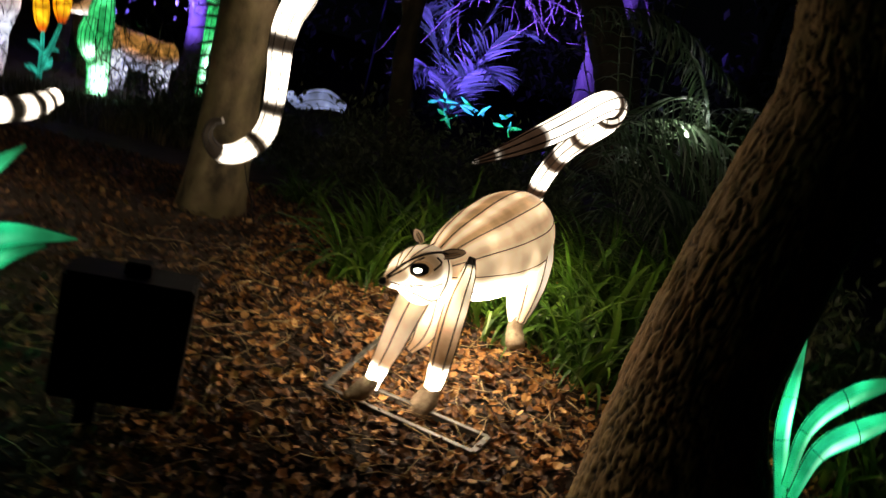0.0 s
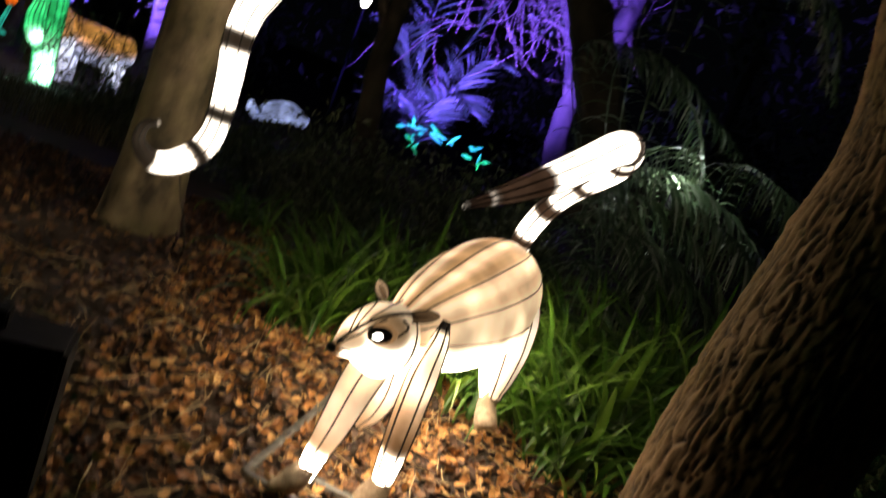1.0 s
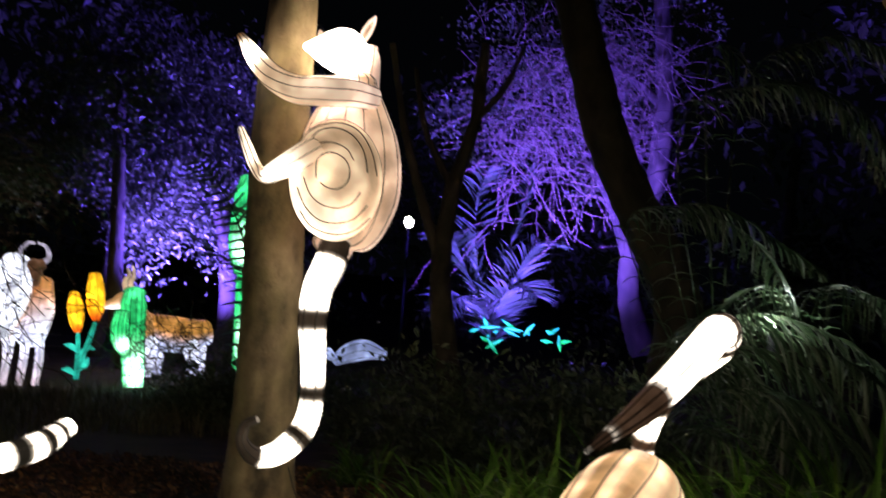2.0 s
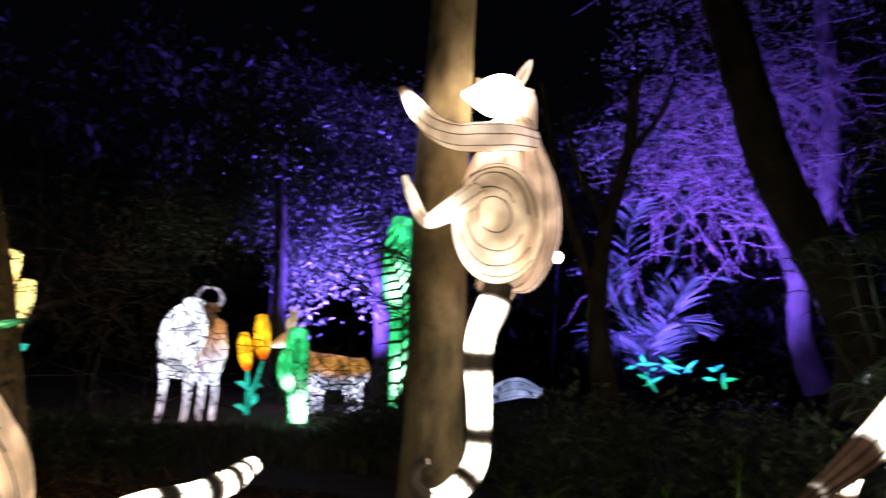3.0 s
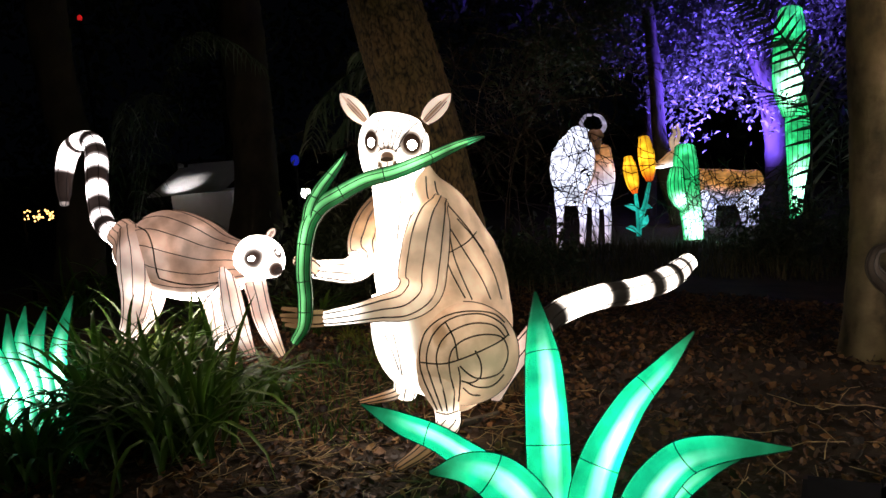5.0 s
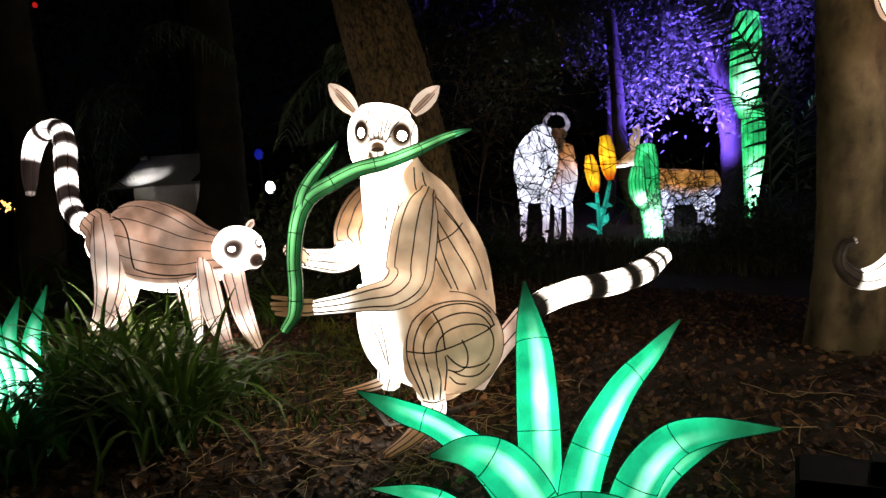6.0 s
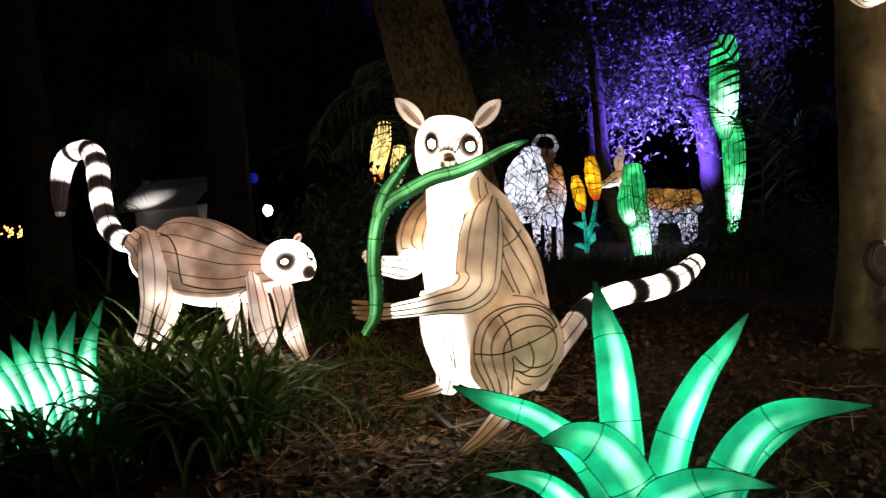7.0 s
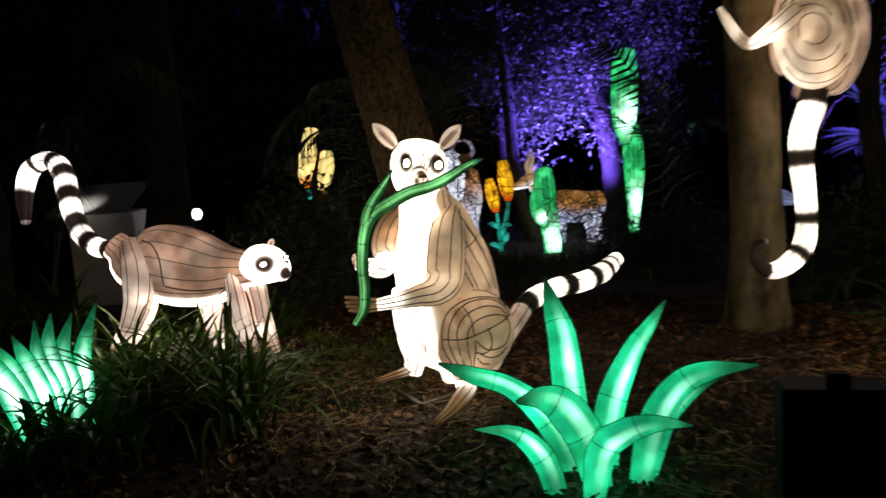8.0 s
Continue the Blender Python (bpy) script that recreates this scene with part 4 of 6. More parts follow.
def climbing_lemur():
    b = Build()
    back, side = np.array((0.4, -0.91, -0.03)), np.array((0.91, 0.4, 0.0))
    b.start("body")
    b.tube([(-0.992, 5.457, 1.778, 0.129), (-0.961, 5.467, 1.870, 0.264), (-0.948, 5.468, 2.056, 0.335), (-0.937, 5.466, 2.260, 0.332), (-0.936, 5.461, 2.463, 0.285), (-0.937, 5.456, 2.615, 0.210), (-0.947, 5.448, 2.717, 0.152)], back, lambda a, s: mix((0.72, 0.5, 0.42), (0.6, 0.4, 0.28), 0.5 + 0.5 * math.sin(3 * a)), 40, 48, 1.0, 0.6, even(14, 0.1))
    # rounded haunch with coiled seams
    b.start("haunch")
    b.pad((-0.967, 5.224, 2.132), back, side, 0.28, 0.357, 0.14, lambda x, z: mix(mix(SAND, (0.76, 0.55, 0.37), 0.5 + 0.5 * math.sin(9 * (x * x + z * z))), CREAM, max(0.0, -0.1 - x * 0.6 - z * 0.7)))
    for line in ([(-1.131, 4.704, 2.271), (-1.078, 4.725, 2.345), (-0.992, 4.761, 2.400), (-0.890, 4.805, 2.417), (-0.798, 4.846, 2.376), (-0.728, 4.881, 2.272), (-0.689, 4.902, 2.135)], [(-1.077, 4.727, 2.281), (-1.019, 4.750, 2.359), (-0.925, 4.791, 2.384), (-0.836, 4.831, 2.351), (-0.770, 4.862, 2.265), (-0.743, 4.878, 2.148)], [(-1.071, 4.731, 2.240), (-1.018, 4.753, 2.282), (-0.937, 4.788, 2.296), (-0.862, 4.822, 2.268), (-0.824, 4.840, 2.211)], [(-1.016, 4.760, 2.083), (-1.022, 4.754, 2.171), (-0.996, 4.765, 2.218), (-0.937, 4.790, 2.240), (-0.869, 4.820, 2.210), (-0.839, 4.835, 2.146), (-0.849, 4.833, 2.081), (-0.892, 4.816, 2.036), (-0.951, 4.790, 2.035), (-0.994, 4.770, 2.060)], [(-1.083, 4.730, 2.081), (-1.042, 4.751, 1.989), (-0.974, 4.782, 1.937), (-0.888, 4.820, 1.928), (-0.813, 4.852, 1.965), (-0.774, 4.868, 2.030)], [(-1.115, 4.718, 2.022), (-1.068, 4.742, 1.920), (-0.987, 4.779, 1.849), (-0.893, 4.821, 1.840), (-0.799, 4.861, 1.874), (-0.733, 4.888, 1.958)], [(-1.095, 4.731, 1.890), (-1.027, 4.763, 1.804), (-0.906, 4.817, 1.772), (-0.798, 4.864, 1.801), (-0.713, 4.898, 1.885)]):
        b.trace(line, (0.125, -0.98, -0.12), 0.0045)
    # head turned to the trunk, one ear up
    b.start("head")
    b.tube([(-0.953, 5.474, 2.946, 0.102), (-0.997, 5.431, 2.956, 0.132), (-1.056, 5.382, 2.941, 0.128), (-1.121, 5.331, 2.930, 0.094), (-1.181, 5.293, 2.926, 0.050), (-1.216, 5.266, 2.922, 0.023)], (0, 0, 1), lambda a, s: HOT, 28, 30, seams=even(9), cord=0.003)
    b.start("ear")
    b.ear((-0.933, 5.434, 3.002), (-0.847, 5.489, 3.207), back, 0.034, (0.8, 0.6, 0.52), BROWN)
    b.start("ear")
    b.ear((-1.137, 5.299, 2.984), (-1.150, 5.292, 3.037), back, 0.022, ROSE, BROWN)
    b.start("shoulder")
    b.tube([(-0.905, 5.571, 2.741, 0.104), (-0.890, 5.596, 2.885, 0.083), (-0.879, 5.610, 2.982, 0.063), (-0.873, 5.611, 3.028, 0.038)], back, lambda a, s: ROSE, 18, 16, seams=even(6))
    # arm and leg that clasp the trunk
    b.start("arm")
    b.tube([(-0.833, 5.372, 2.668, 0.073), (-0.938, 5.232, 2.659, 0.084), (-1.065, 5.132, 2.633, 0.087), (-1.204, 5.116, 2.626, 0.081), (-1.336, 5.151, 2.676, 0.073), (-1.456, 5.235, 2.775, 0.068), (-1.561, 5.314, 2.889, 0.052), (-1.632, 5.338, 2.973, 0.028)], (0, 0, 1), along((0, ROSE), (0.3, (0.8, 0.6, 0.46)), (0.5, TAN), (0.66, TAN), (0.78, HOT), (0.92, CREAM), (1, UMBER)), 24, 50, seams=even(8))
    b.start("hind_leg")
    b.tube([(-1.102, 5.102, 2.276, 0.077), (-1.189, 5.066, 2.207, 0.070), (-1.285, 5.072, 2.149, 0.055), (-1.368, 5.130, 2.122, 0.043), (-1.447, 5.210, 2.183, 0.037), (-1.523, 5.290, 2.298, 0.034), (-1.587, 5.340, 2.412, 0.021)], back, along((0, TAN), (0.2, CREAM), (0.4, WHITE), (0.55, TAN), (0.7, CREAM), (1, CREAM)), 22, 44, seams=even(7))
    # hanging tail with a dark curl
    b.start("tail")
    b.tube([(-0.969, 5.408, 1.783, 0.087), (-0.993, 5.356, 1.647, 0.096), (-1.046, 5.314, 1.481, 0.090), (-1.058, 5.302, 1.284, 0.082), (-1.037, 5.308, 1.055, 0.073), (-1.029, 5.306, 0.827, 0.069), (-1.059, 5.263, 0.659, 0.075), (-1.170, 5.171, 0.540, 0.070), (-1.280, 5.100, 0.524, 0.054), (-1.355, 5.064, 0.611, 0.035), (-1.341, 5.068, 0.708, 0.026), (-1.290, 5.089, 0.735, 0.019)], back, ringed([(0.0, 0.075), (0.24, 0.285), (0.42, 0.45), (0.555, 0.585), (0.72, 1.0)], WHITE, (0.02, 0.014, 0.01)), 20, 140, seams=even(7))
    return tagged(b.thing("lemur_lantern", [SILK, SEAM]), "glowing silk lemur lantern clasping a tree trunk, tail hanging", "lantern", "lemur lanterns")


climbing_lemur()


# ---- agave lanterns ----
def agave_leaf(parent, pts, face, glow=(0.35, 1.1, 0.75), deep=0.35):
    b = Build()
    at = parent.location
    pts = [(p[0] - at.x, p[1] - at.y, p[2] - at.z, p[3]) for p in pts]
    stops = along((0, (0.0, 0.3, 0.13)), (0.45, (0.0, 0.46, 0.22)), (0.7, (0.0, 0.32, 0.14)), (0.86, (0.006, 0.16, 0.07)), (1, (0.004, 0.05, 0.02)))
    # bright core of the lit leaf, painted into its colour as a pale band
    glow_stripe = lambda a, s: mix(stops(a, s), glow, 0.9 * math.exp(-(abs(a - 0.2) * (1.5 if glow[0] > 0.5 else 3.2)) ** 2) * max(0, 1 - abs(s - 0.42) * 2.3))
    b.tube(pts, face, glow_stripe, 18, 40, 1.0, deep, (math.pi / 2, -math.pi / 2), (0.3, 0.62), 0.0025, (0.3, 0.2))
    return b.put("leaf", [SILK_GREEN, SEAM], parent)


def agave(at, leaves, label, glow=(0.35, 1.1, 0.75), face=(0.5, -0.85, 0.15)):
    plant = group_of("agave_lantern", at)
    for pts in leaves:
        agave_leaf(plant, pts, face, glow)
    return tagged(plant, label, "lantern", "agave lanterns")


AG1 = (-1.948, 2.694, -0.299)
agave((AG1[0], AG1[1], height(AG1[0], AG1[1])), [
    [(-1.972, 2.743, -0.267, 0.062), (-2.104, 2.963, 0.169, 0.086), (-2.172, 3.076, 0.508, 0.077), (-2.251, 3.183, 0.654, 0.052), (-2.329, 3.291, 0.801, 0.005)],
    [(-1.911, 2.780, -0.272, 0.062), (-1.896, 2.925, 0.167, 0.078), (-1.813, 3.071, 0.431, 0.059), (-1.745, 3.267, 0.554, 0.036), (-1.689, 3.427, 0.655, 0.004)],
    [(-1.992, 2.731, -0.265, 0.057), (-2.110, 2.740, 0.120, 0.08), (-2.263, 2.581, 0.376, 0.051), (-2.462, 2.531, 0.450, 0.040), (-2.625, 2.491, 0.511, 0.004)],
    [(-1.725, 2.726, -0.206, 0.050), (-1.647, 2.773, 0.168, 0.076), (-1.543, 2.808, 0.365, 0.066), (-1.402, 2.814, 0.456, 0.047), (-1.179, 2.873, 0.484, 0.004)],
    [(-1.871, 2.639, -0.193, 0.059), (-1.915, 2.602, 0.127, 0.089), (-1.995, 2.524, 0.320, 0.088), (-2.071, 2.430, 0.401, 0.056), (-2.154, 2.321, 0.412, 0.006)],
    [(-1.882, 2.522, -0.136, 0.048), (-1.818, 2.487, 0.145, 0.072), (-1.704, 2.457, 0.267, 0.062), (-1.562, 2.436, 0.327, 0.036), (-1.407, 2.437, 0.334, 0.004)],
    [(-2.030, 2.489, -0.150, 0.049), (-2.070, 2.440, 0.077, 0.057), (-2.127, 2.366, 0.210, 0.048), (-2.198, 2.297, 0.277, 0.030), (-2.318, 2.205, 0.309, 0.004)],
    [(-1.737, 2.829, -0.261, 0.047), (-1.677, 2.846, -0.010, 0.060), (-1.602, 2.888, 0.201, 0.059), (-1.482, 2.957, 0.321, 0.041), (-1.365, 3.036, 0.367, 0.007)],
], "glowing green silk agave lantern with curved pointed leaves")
AG2 = (-5.382, 2.261, -0.162)
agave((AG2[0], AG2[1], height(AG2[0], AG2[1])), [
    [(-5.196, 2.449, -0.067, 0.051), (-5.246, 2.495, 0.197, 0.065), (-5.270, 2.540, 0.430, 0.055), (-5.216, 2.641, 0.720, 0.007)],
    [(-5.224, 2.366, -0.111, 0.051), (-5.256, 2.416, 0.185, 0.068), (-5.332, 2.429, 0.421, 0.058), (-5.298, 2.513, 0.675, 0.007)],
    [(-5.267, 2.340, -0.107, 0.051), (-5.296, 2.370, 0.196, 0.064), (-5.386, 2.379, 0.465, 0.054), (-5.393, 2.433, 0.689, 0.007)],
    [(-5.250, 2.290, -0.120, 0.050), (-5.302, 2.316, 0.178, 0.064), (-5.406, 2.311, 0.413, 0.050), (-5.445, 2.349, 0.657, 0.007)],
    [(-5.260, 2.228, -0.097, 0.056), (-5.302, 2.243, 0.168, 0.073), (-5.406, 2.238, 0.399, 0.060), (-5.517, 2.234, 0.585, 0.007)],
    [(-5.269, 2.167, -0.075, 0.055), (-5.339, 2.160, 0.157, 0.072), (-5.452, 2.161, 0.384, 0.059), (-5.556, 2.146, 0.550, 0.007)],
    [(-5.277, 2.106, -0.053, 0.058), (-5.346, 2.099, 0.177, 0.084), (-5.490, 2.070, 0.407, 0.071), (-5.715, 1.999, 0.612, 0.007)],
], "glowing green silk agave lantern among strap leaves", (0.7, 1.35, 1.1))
AG3 = (2.003, 3.004, -0.040)
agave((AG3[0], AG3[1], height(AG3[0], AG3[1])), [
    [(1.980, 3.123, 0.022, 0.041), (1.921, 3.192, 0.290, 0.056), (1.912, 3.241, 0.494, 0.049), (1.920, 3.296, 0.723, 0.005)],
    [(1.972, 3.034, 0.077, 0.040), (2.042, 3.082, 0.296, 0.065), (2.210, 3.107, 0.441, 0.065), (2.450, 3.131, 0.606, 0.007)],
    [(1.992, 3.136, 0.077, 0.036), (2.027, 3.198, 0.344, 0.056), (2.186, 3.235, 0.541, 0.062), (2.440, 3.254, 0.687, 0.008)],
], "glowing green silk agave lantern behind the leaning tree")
# ==== surroundings ====
def strap_leaf(rng, length, width, spread, upright):
    """One arching, keeled, strap-like leaf."""
    verts, faces = [], []
    a, out = rng.uniform(0, 6.283), rng.uniform(0.15, 1.0)
    ln, w = length * rng.uniform(0.6, 1.15), width * rng.uniform(0.6, 1.2)
    d, s = Vector((math.cos(a), math.sin(a), 0)), Vector((-math.sin(a), math.cos(a), 0))
    p = Vector((rng.normal(0, spread), rng.normal(0, spread), -0.03))
    tilt, bend = 0.15 + out * (1 - upright) * 1.3, rng.uniform(0.9, 2.1) * (0.4 + out)
    seg = 7
    for j in range(seg + 1):
        u = j / seg
        e = math.pi / 2 - tilt - bend * u * u
        if j:
            p = p + (d * math.cos(e) + Vector((0, 0, 1)) * math.sin(e)) * ln / seg
        ww = w * (1 - u ** 3) * (0.6 + 0.4 * min(1, 4 * u)) * 0.5 + 0.0008
        nrm = -d * math.sin(e) + Vector((0, 0, 1)) * math.cos(e)
        verts.extend([p - s * ww + nrm * ww * 0.5, p, p + s * ww + nrm * ww * 0.5])
        if j:
            b = 3 * j
            faces.extend([(b - 3, b - 2, b + 1, b), (b - 2, b - 1, b + 2, b + 1)])
    return verts, faces


def ribbon_plant(name, at, count, length, width, spread, mat, label, category, seed, upright=0.5, kind=""):
    """A tuft of strap leaves, each a part of its own."""
    rng = np.random.default_rng(seed)
    plant = group_of(name, (at[0], at[1], height(at[0], at[1])))
    for i in range(count):
        v, f = strap_leaf(rng, length, width, spread, upright)
        mesh("leaf", v, f, [mat], plant)
    return tagged(plant, label, category, "strap-leaved plants", kind)


SL = "arching dark green strap-leaved plant growing from leaf litter"
for k, (at, n, ln) in enumerate([
    ((-4.602, 2.542), 90, 0.95), ((-4.141, 2.615), 90, 0.9), ((-5.417, 2.776), 60, 0.85), ((-4.672, 2.909), 80, 0.95), ((-4.472, 3.306), 50, 0.5), ((-5.386, 3.021), 60, 0.85), ((-4.622, 2.041), 60, 0.7), ((-4.860, 1.878), 50, 0.65),
    ((-6.429, 4.299), 60, 0.6), ((-5.479, 4.720), 50, 0.55), ((-8.547, 4.771), 40, 0.9), ((-9.505, 4.584), 40, 0.95),
    ((-0.15, 4.8), 70, 0.75), ((0.3, 4.95), 80, 0.8), ((1.1, 4.35), 70, 0.75), ((0.0, 5.15), 110, 0.85), ((0.45, 5.25), 110, 0.9), ((0.9, 5.05), 110, 0.95), ((1.3, 4.7), 90, 0.9), ((-0.25, 5.5), 60, 0.7), ((0.75, 4.45), 60, 0.6), ((1.55, 5.2), 90, 1.0), ((2.3, 4.2), 60, 0.7), ((2.6, 3.4), 60, 0.6), ((1.45, 4.3), 80, 0.9), ((1.85, 4.7), 100, 1.15), ((1.25, 4.05), 50, 0.6), ((2.1, 5.1), 100, 1.2),
    ((-0.913, 6.833), 40, 0.5), ((0.681, 4.748), 40, 0.4),
]):
    ribbon_plant("strap_leaf_plant", at, n, ln, 0.04, 0.1, STRAP, SL, "plant", 20 + k, 0.62)


for k, at in enumerate([(-4.36, 4.31), (-4.76, 4.61), (-4.10, 4.22), (-5.02, 4.68), (-3.40, 3.88), (-4.22, 4.67)]):
    ribbon_plant("weed_tuft", at, 46, 0.2, 0.014, 0.05, MOSSY, "low yellow-green weed tuft beside the lantern's feet", "plant", 300 + k, 0.45)


def grass_patch(name, box, count, length, mat, label, seed, width=0.006):
    rng = np.random.default_rng(seed)
    verts, faces = [], []
    for i in range(count):
        x, y = rng.uniform(box[0], box[1]), rng.uniform(box[2], box[3])
        a, ln, lean = rng.uniform(0, 6.283), length * rng.uniform(0.4, 1.2), rng.uniform(0.1, 0.8)
        c, d = Vector((x, y, height(x, y) - 0.01)), Vector((math.cos(a), math.sin(a), 0))
        s = Vector((-d.y, d.x, 0)) * width
        k = len(verts)
        for u in (0, 0.4, 0.75, 1.0):
            p = c + d * lean * ln * u * u + Vector((0, 0, ln * u * (1 - 0.3 * lean * u)))
            verts.extend([p - s * (1.02 - u), p + s * (1.02 - u)])
        faces.extend([(k, k + 1, k + 3, k + 2), (k + 2, k + 3, k + 5, k + 4), (k + 4, k + 5, k + 7, k + 6)])
    return tagged(mesh(name, verts, faces, [mat]), label, "grass", kind="stuff")


def straws(name, box, count, label, seed):
    """Dry stalks and needles lying on the leaves."""
    rng = np.random.default_rng(seed)
    b = Build()
    for i in range(count):
        x, y, a, ln = rng.uniform(box[0], box[1]), rng.uniform(box[2], box[3]), rng.uniform(0, 6.283), rng.uniform(0.06, 0.3)
        bend = rng.normal(0, 0.5)
        line = []
        for k in range(4):
            line.append((x, y, height(x, y) + 0.04 + 0.01 * math.sin(k * 2 + i)))
            x, y, a = x + ln / 3 * math.cos(a), y + ln / 3 * math.sin(a), a + bend / 3
        b.wire(line, rng.uniform(0.0012, 0.003), 0)
    return tagged(b.put(name, [STRAW]), label, "straw", kind="stuff")


straws("dry_stalks", (-1.6, 1.6, 2.2, 4.8), 420, "dry stalks and pine needles on fallen leaves", 55)
straws("dry_stalks", (-4.6, -2.6, 2.2, 4.4), 380, "dry stalks and needles round the lantern's feet", 56)
grass_patch("weeds", (-4.8, -3.4, 3.0, 4.6), 1300, 0.13, STRAP, "short green weeds round the lantern's feet", 51)
grass_patch("grass", (-12.0, -2.5, 9.0, 13.0), 5200, 0.32, DRY, "rough dry grass in front of the far lanterns", 52, 0.008)
grass_patch("grass", (-9.0, -4.0, 6.5, 9.0), 1500, 0.3, DRY, "thin rough grass at the edge of the leaf litter", 53, 0.006)


def leaf_cloud(blobs, count, size, seed, flat=0.0):
    """Many small folded leaves, gathered in clumps so that gaps stay between them."""
    rng = np.random.default_rng(seed)
    verts, faces = [], []
    share = np.array([b[3] * b[4] * b[5] for b in blobs]) ** 0.67
    for b, n in zip(blobs, (share / share.sum() * count).astype(int)):
        clumps = []
        for _ in range(max(4, n // 60)):
            v = rng.normal(0, 1, 3)
            v *= rng.uniform(0.35, 1.0) ** 0.5 / np.linalg.norm(v)
            clumps.append(np.array(b[:3]) + v * np.array(b[3:6]))
        for i in range(n):
            c = Vector(clumps[rng.integers(len(clumps))] + rng.normal(0, size * 2.1, 3))
            m = Euler((rng.normal(0, 0.8), rng.normal(0, 0.8), rng.uniform(0, 6.3))).to_matrix()
            s = size * rng.uniform(0.6, 1.3)
            k = len(verts)
            verts.extend(c + m @ Vector(q) * s for q in ((-0.5, 0, 0), (0.05, 0.26, 0.08), (0.6, 0, -0.08), (0.05, -0.26, 0.08)))
            faces.extend([(k, k + 2, k + 1), (k, k + 3, k + 2)])
    return verts, faces


def tree(name, trunk_pts, limbs, blobs, count, size, bark, label, seed, leaf=None):
    t = trunk(name, trunk_pts, bark, label, 22, 60, 0.02, 6.0, 0.4, seed, False, limbs)
    v, f = leaf_cloud(blobs, count, size, seed)
    at = Vector(trunk_pts[0][:3])
    mesh("crown", [q - at for q in v], f, [leaf or FOLIAGE], t, "", None, False)
    return t


def ball(p, rx, rz=None):
    return (p[0], p[1], p[2], rx, rx, rz or rx)


# tree with hanging foliage behind the far lanterns
tree("tree", rooted([(-6.178, 20.223, -1.656, 0.362), (-6.197, 20.524, -0.011, 0.307), (-6.388, 20.685, 1.652, 0.265), (-6.754, 20.652, 3.060, 0.237), (-7.244, 20.786, 4.505, 0.197), (-7.737, 21.139, 6.419, 0.114)]),
     [[(-6.696, 20.673, 2.917, 0.167), (-7.464, 20.130, 3.408, 0.111), (-8.241, 19.209, 3.341, 0.055)], [(-6.816, 20.654, 3.340, 0.167), (-6.194, 21.316, 4.097, 0.111), (-5.572, 21.978, 4.854, 0.056)], [(-7.122, 20.805, 4.077, 0.141), (-7.830, 20.097, 4.816, 0.098), (-8.286, 19.161, 5.329, 0.041)]],
     [ball((-7.680, 19.955, 3.430), 1.0), ball((-6.999, 21.277, 3.953), 1.3), ball((-7.994, 19.201, 2.231), 0.75), ball((-8.117, 18.867, 1.024), 0.25, 0.6), ball((-7.387, 20.456, 2.723), 0.7), ball((-6.111, 22.468, 2.897), 1.2), ball((-8.486, 19.618, 5.158), 1.4), ball((-7.171, 21.517, 5.938), 1.6), ball((-5.723, 23.198, 5.019), 1.5)],
     15000, 0.15, BARK_DARK, "leafy tree lit violet by a floodlight", 61)
tree("tree", rooted([(-9.206, 19.599, -2.080, 0.165), (-9.275, 19.970, 0.144, 0.150), (-9.390, 20.445, 3.111, 0.135), (-9.527, 21.044, 6.819, 0.120)]), [], [ball((-7.626, 14.695, 3.175), 0.8), ball((-8.230, 14.248, 3.454), 0.9), ball((-7.326, 15.188, 4.441), 1.0), ball((-8.090, 12.878, 2.556), 0.7)], 4500, 0.13, BARK_DARK, "slender pale tree with sparse dark foliage", 62)
# thicket of trees behind the climbing lemur
tree("tree", rooted([(2.829, 13.557, 0.550, 0.229), (2.547, 13.615, 1.470, 0.191), (2.561, 13.652, 2.339, 0.153), (2.877, 13.681, 3.447, 0.172), (2.944, 13.728, 4.613, 0.162), (2.898, 13.773, 5.569, 0.143), (2.687, 13.890, 7.944, 0.114)]),
     [[(2.524, 13.637, 1.948, 0.095), (2.120, 13.710, 3.042, 0.067), (1.650, 13.568, 3.712, 0.038)], [(2.930, 13.733, 4.707, 0.086), (2.328, 13.792, 5.193, 0.057), (1.693, 13.848, 5.578, 0.029)], [(2.561, 13.652, 2.339, 0.076), (2.256, 13.690, 2.774, 0.048), (1.964, 13.723, 3.115, 0.029)]],
     [ball((1.345, 14.846, 4.984), 1.2), ball((0.663, 15.391, 4.994), 1.1), ball((2.096, 14.823, 5.513), 0.9), ball((1.831, 14.765, 3.813), 0.8), ball((-0.255, 15.938, 4.747), 1.0), ball((0.870, 14.955, 6.778), 1.6), ball((2.624, 14.848, 6.838), 1.3)],
     9000, 0.09, BARK_DARK, "crooked tree with fine foliage lit violet", 63)
tree("tree", rooted([(-7.761, 18.113, -2.013, 0.199), (-8.208, 18.254, 0.564, 0.175), (-8.391, 18.374, 3.055, 0.150), (-8.728, 18.531, 6.153, 0.125)]), [],
     [ball((-7.913, 20.387, 3.875), 1.4), ball((-6.737, 20.278, 3.069), 0.7), ball((-8.869, 20.396, 2.744), 0.8), ball((-9.395, 19.987, 4.106), 1.2), ball((-7.481, 20.932, 5.478), 1.6), ball((-6.236, 20.182, 1.597), 0.35), ball((-9.424, 20.594, 6.461), 1.8)],
     12000, 0.14, BARK_DARK, "broad leafy tree washed with violet light", 64)
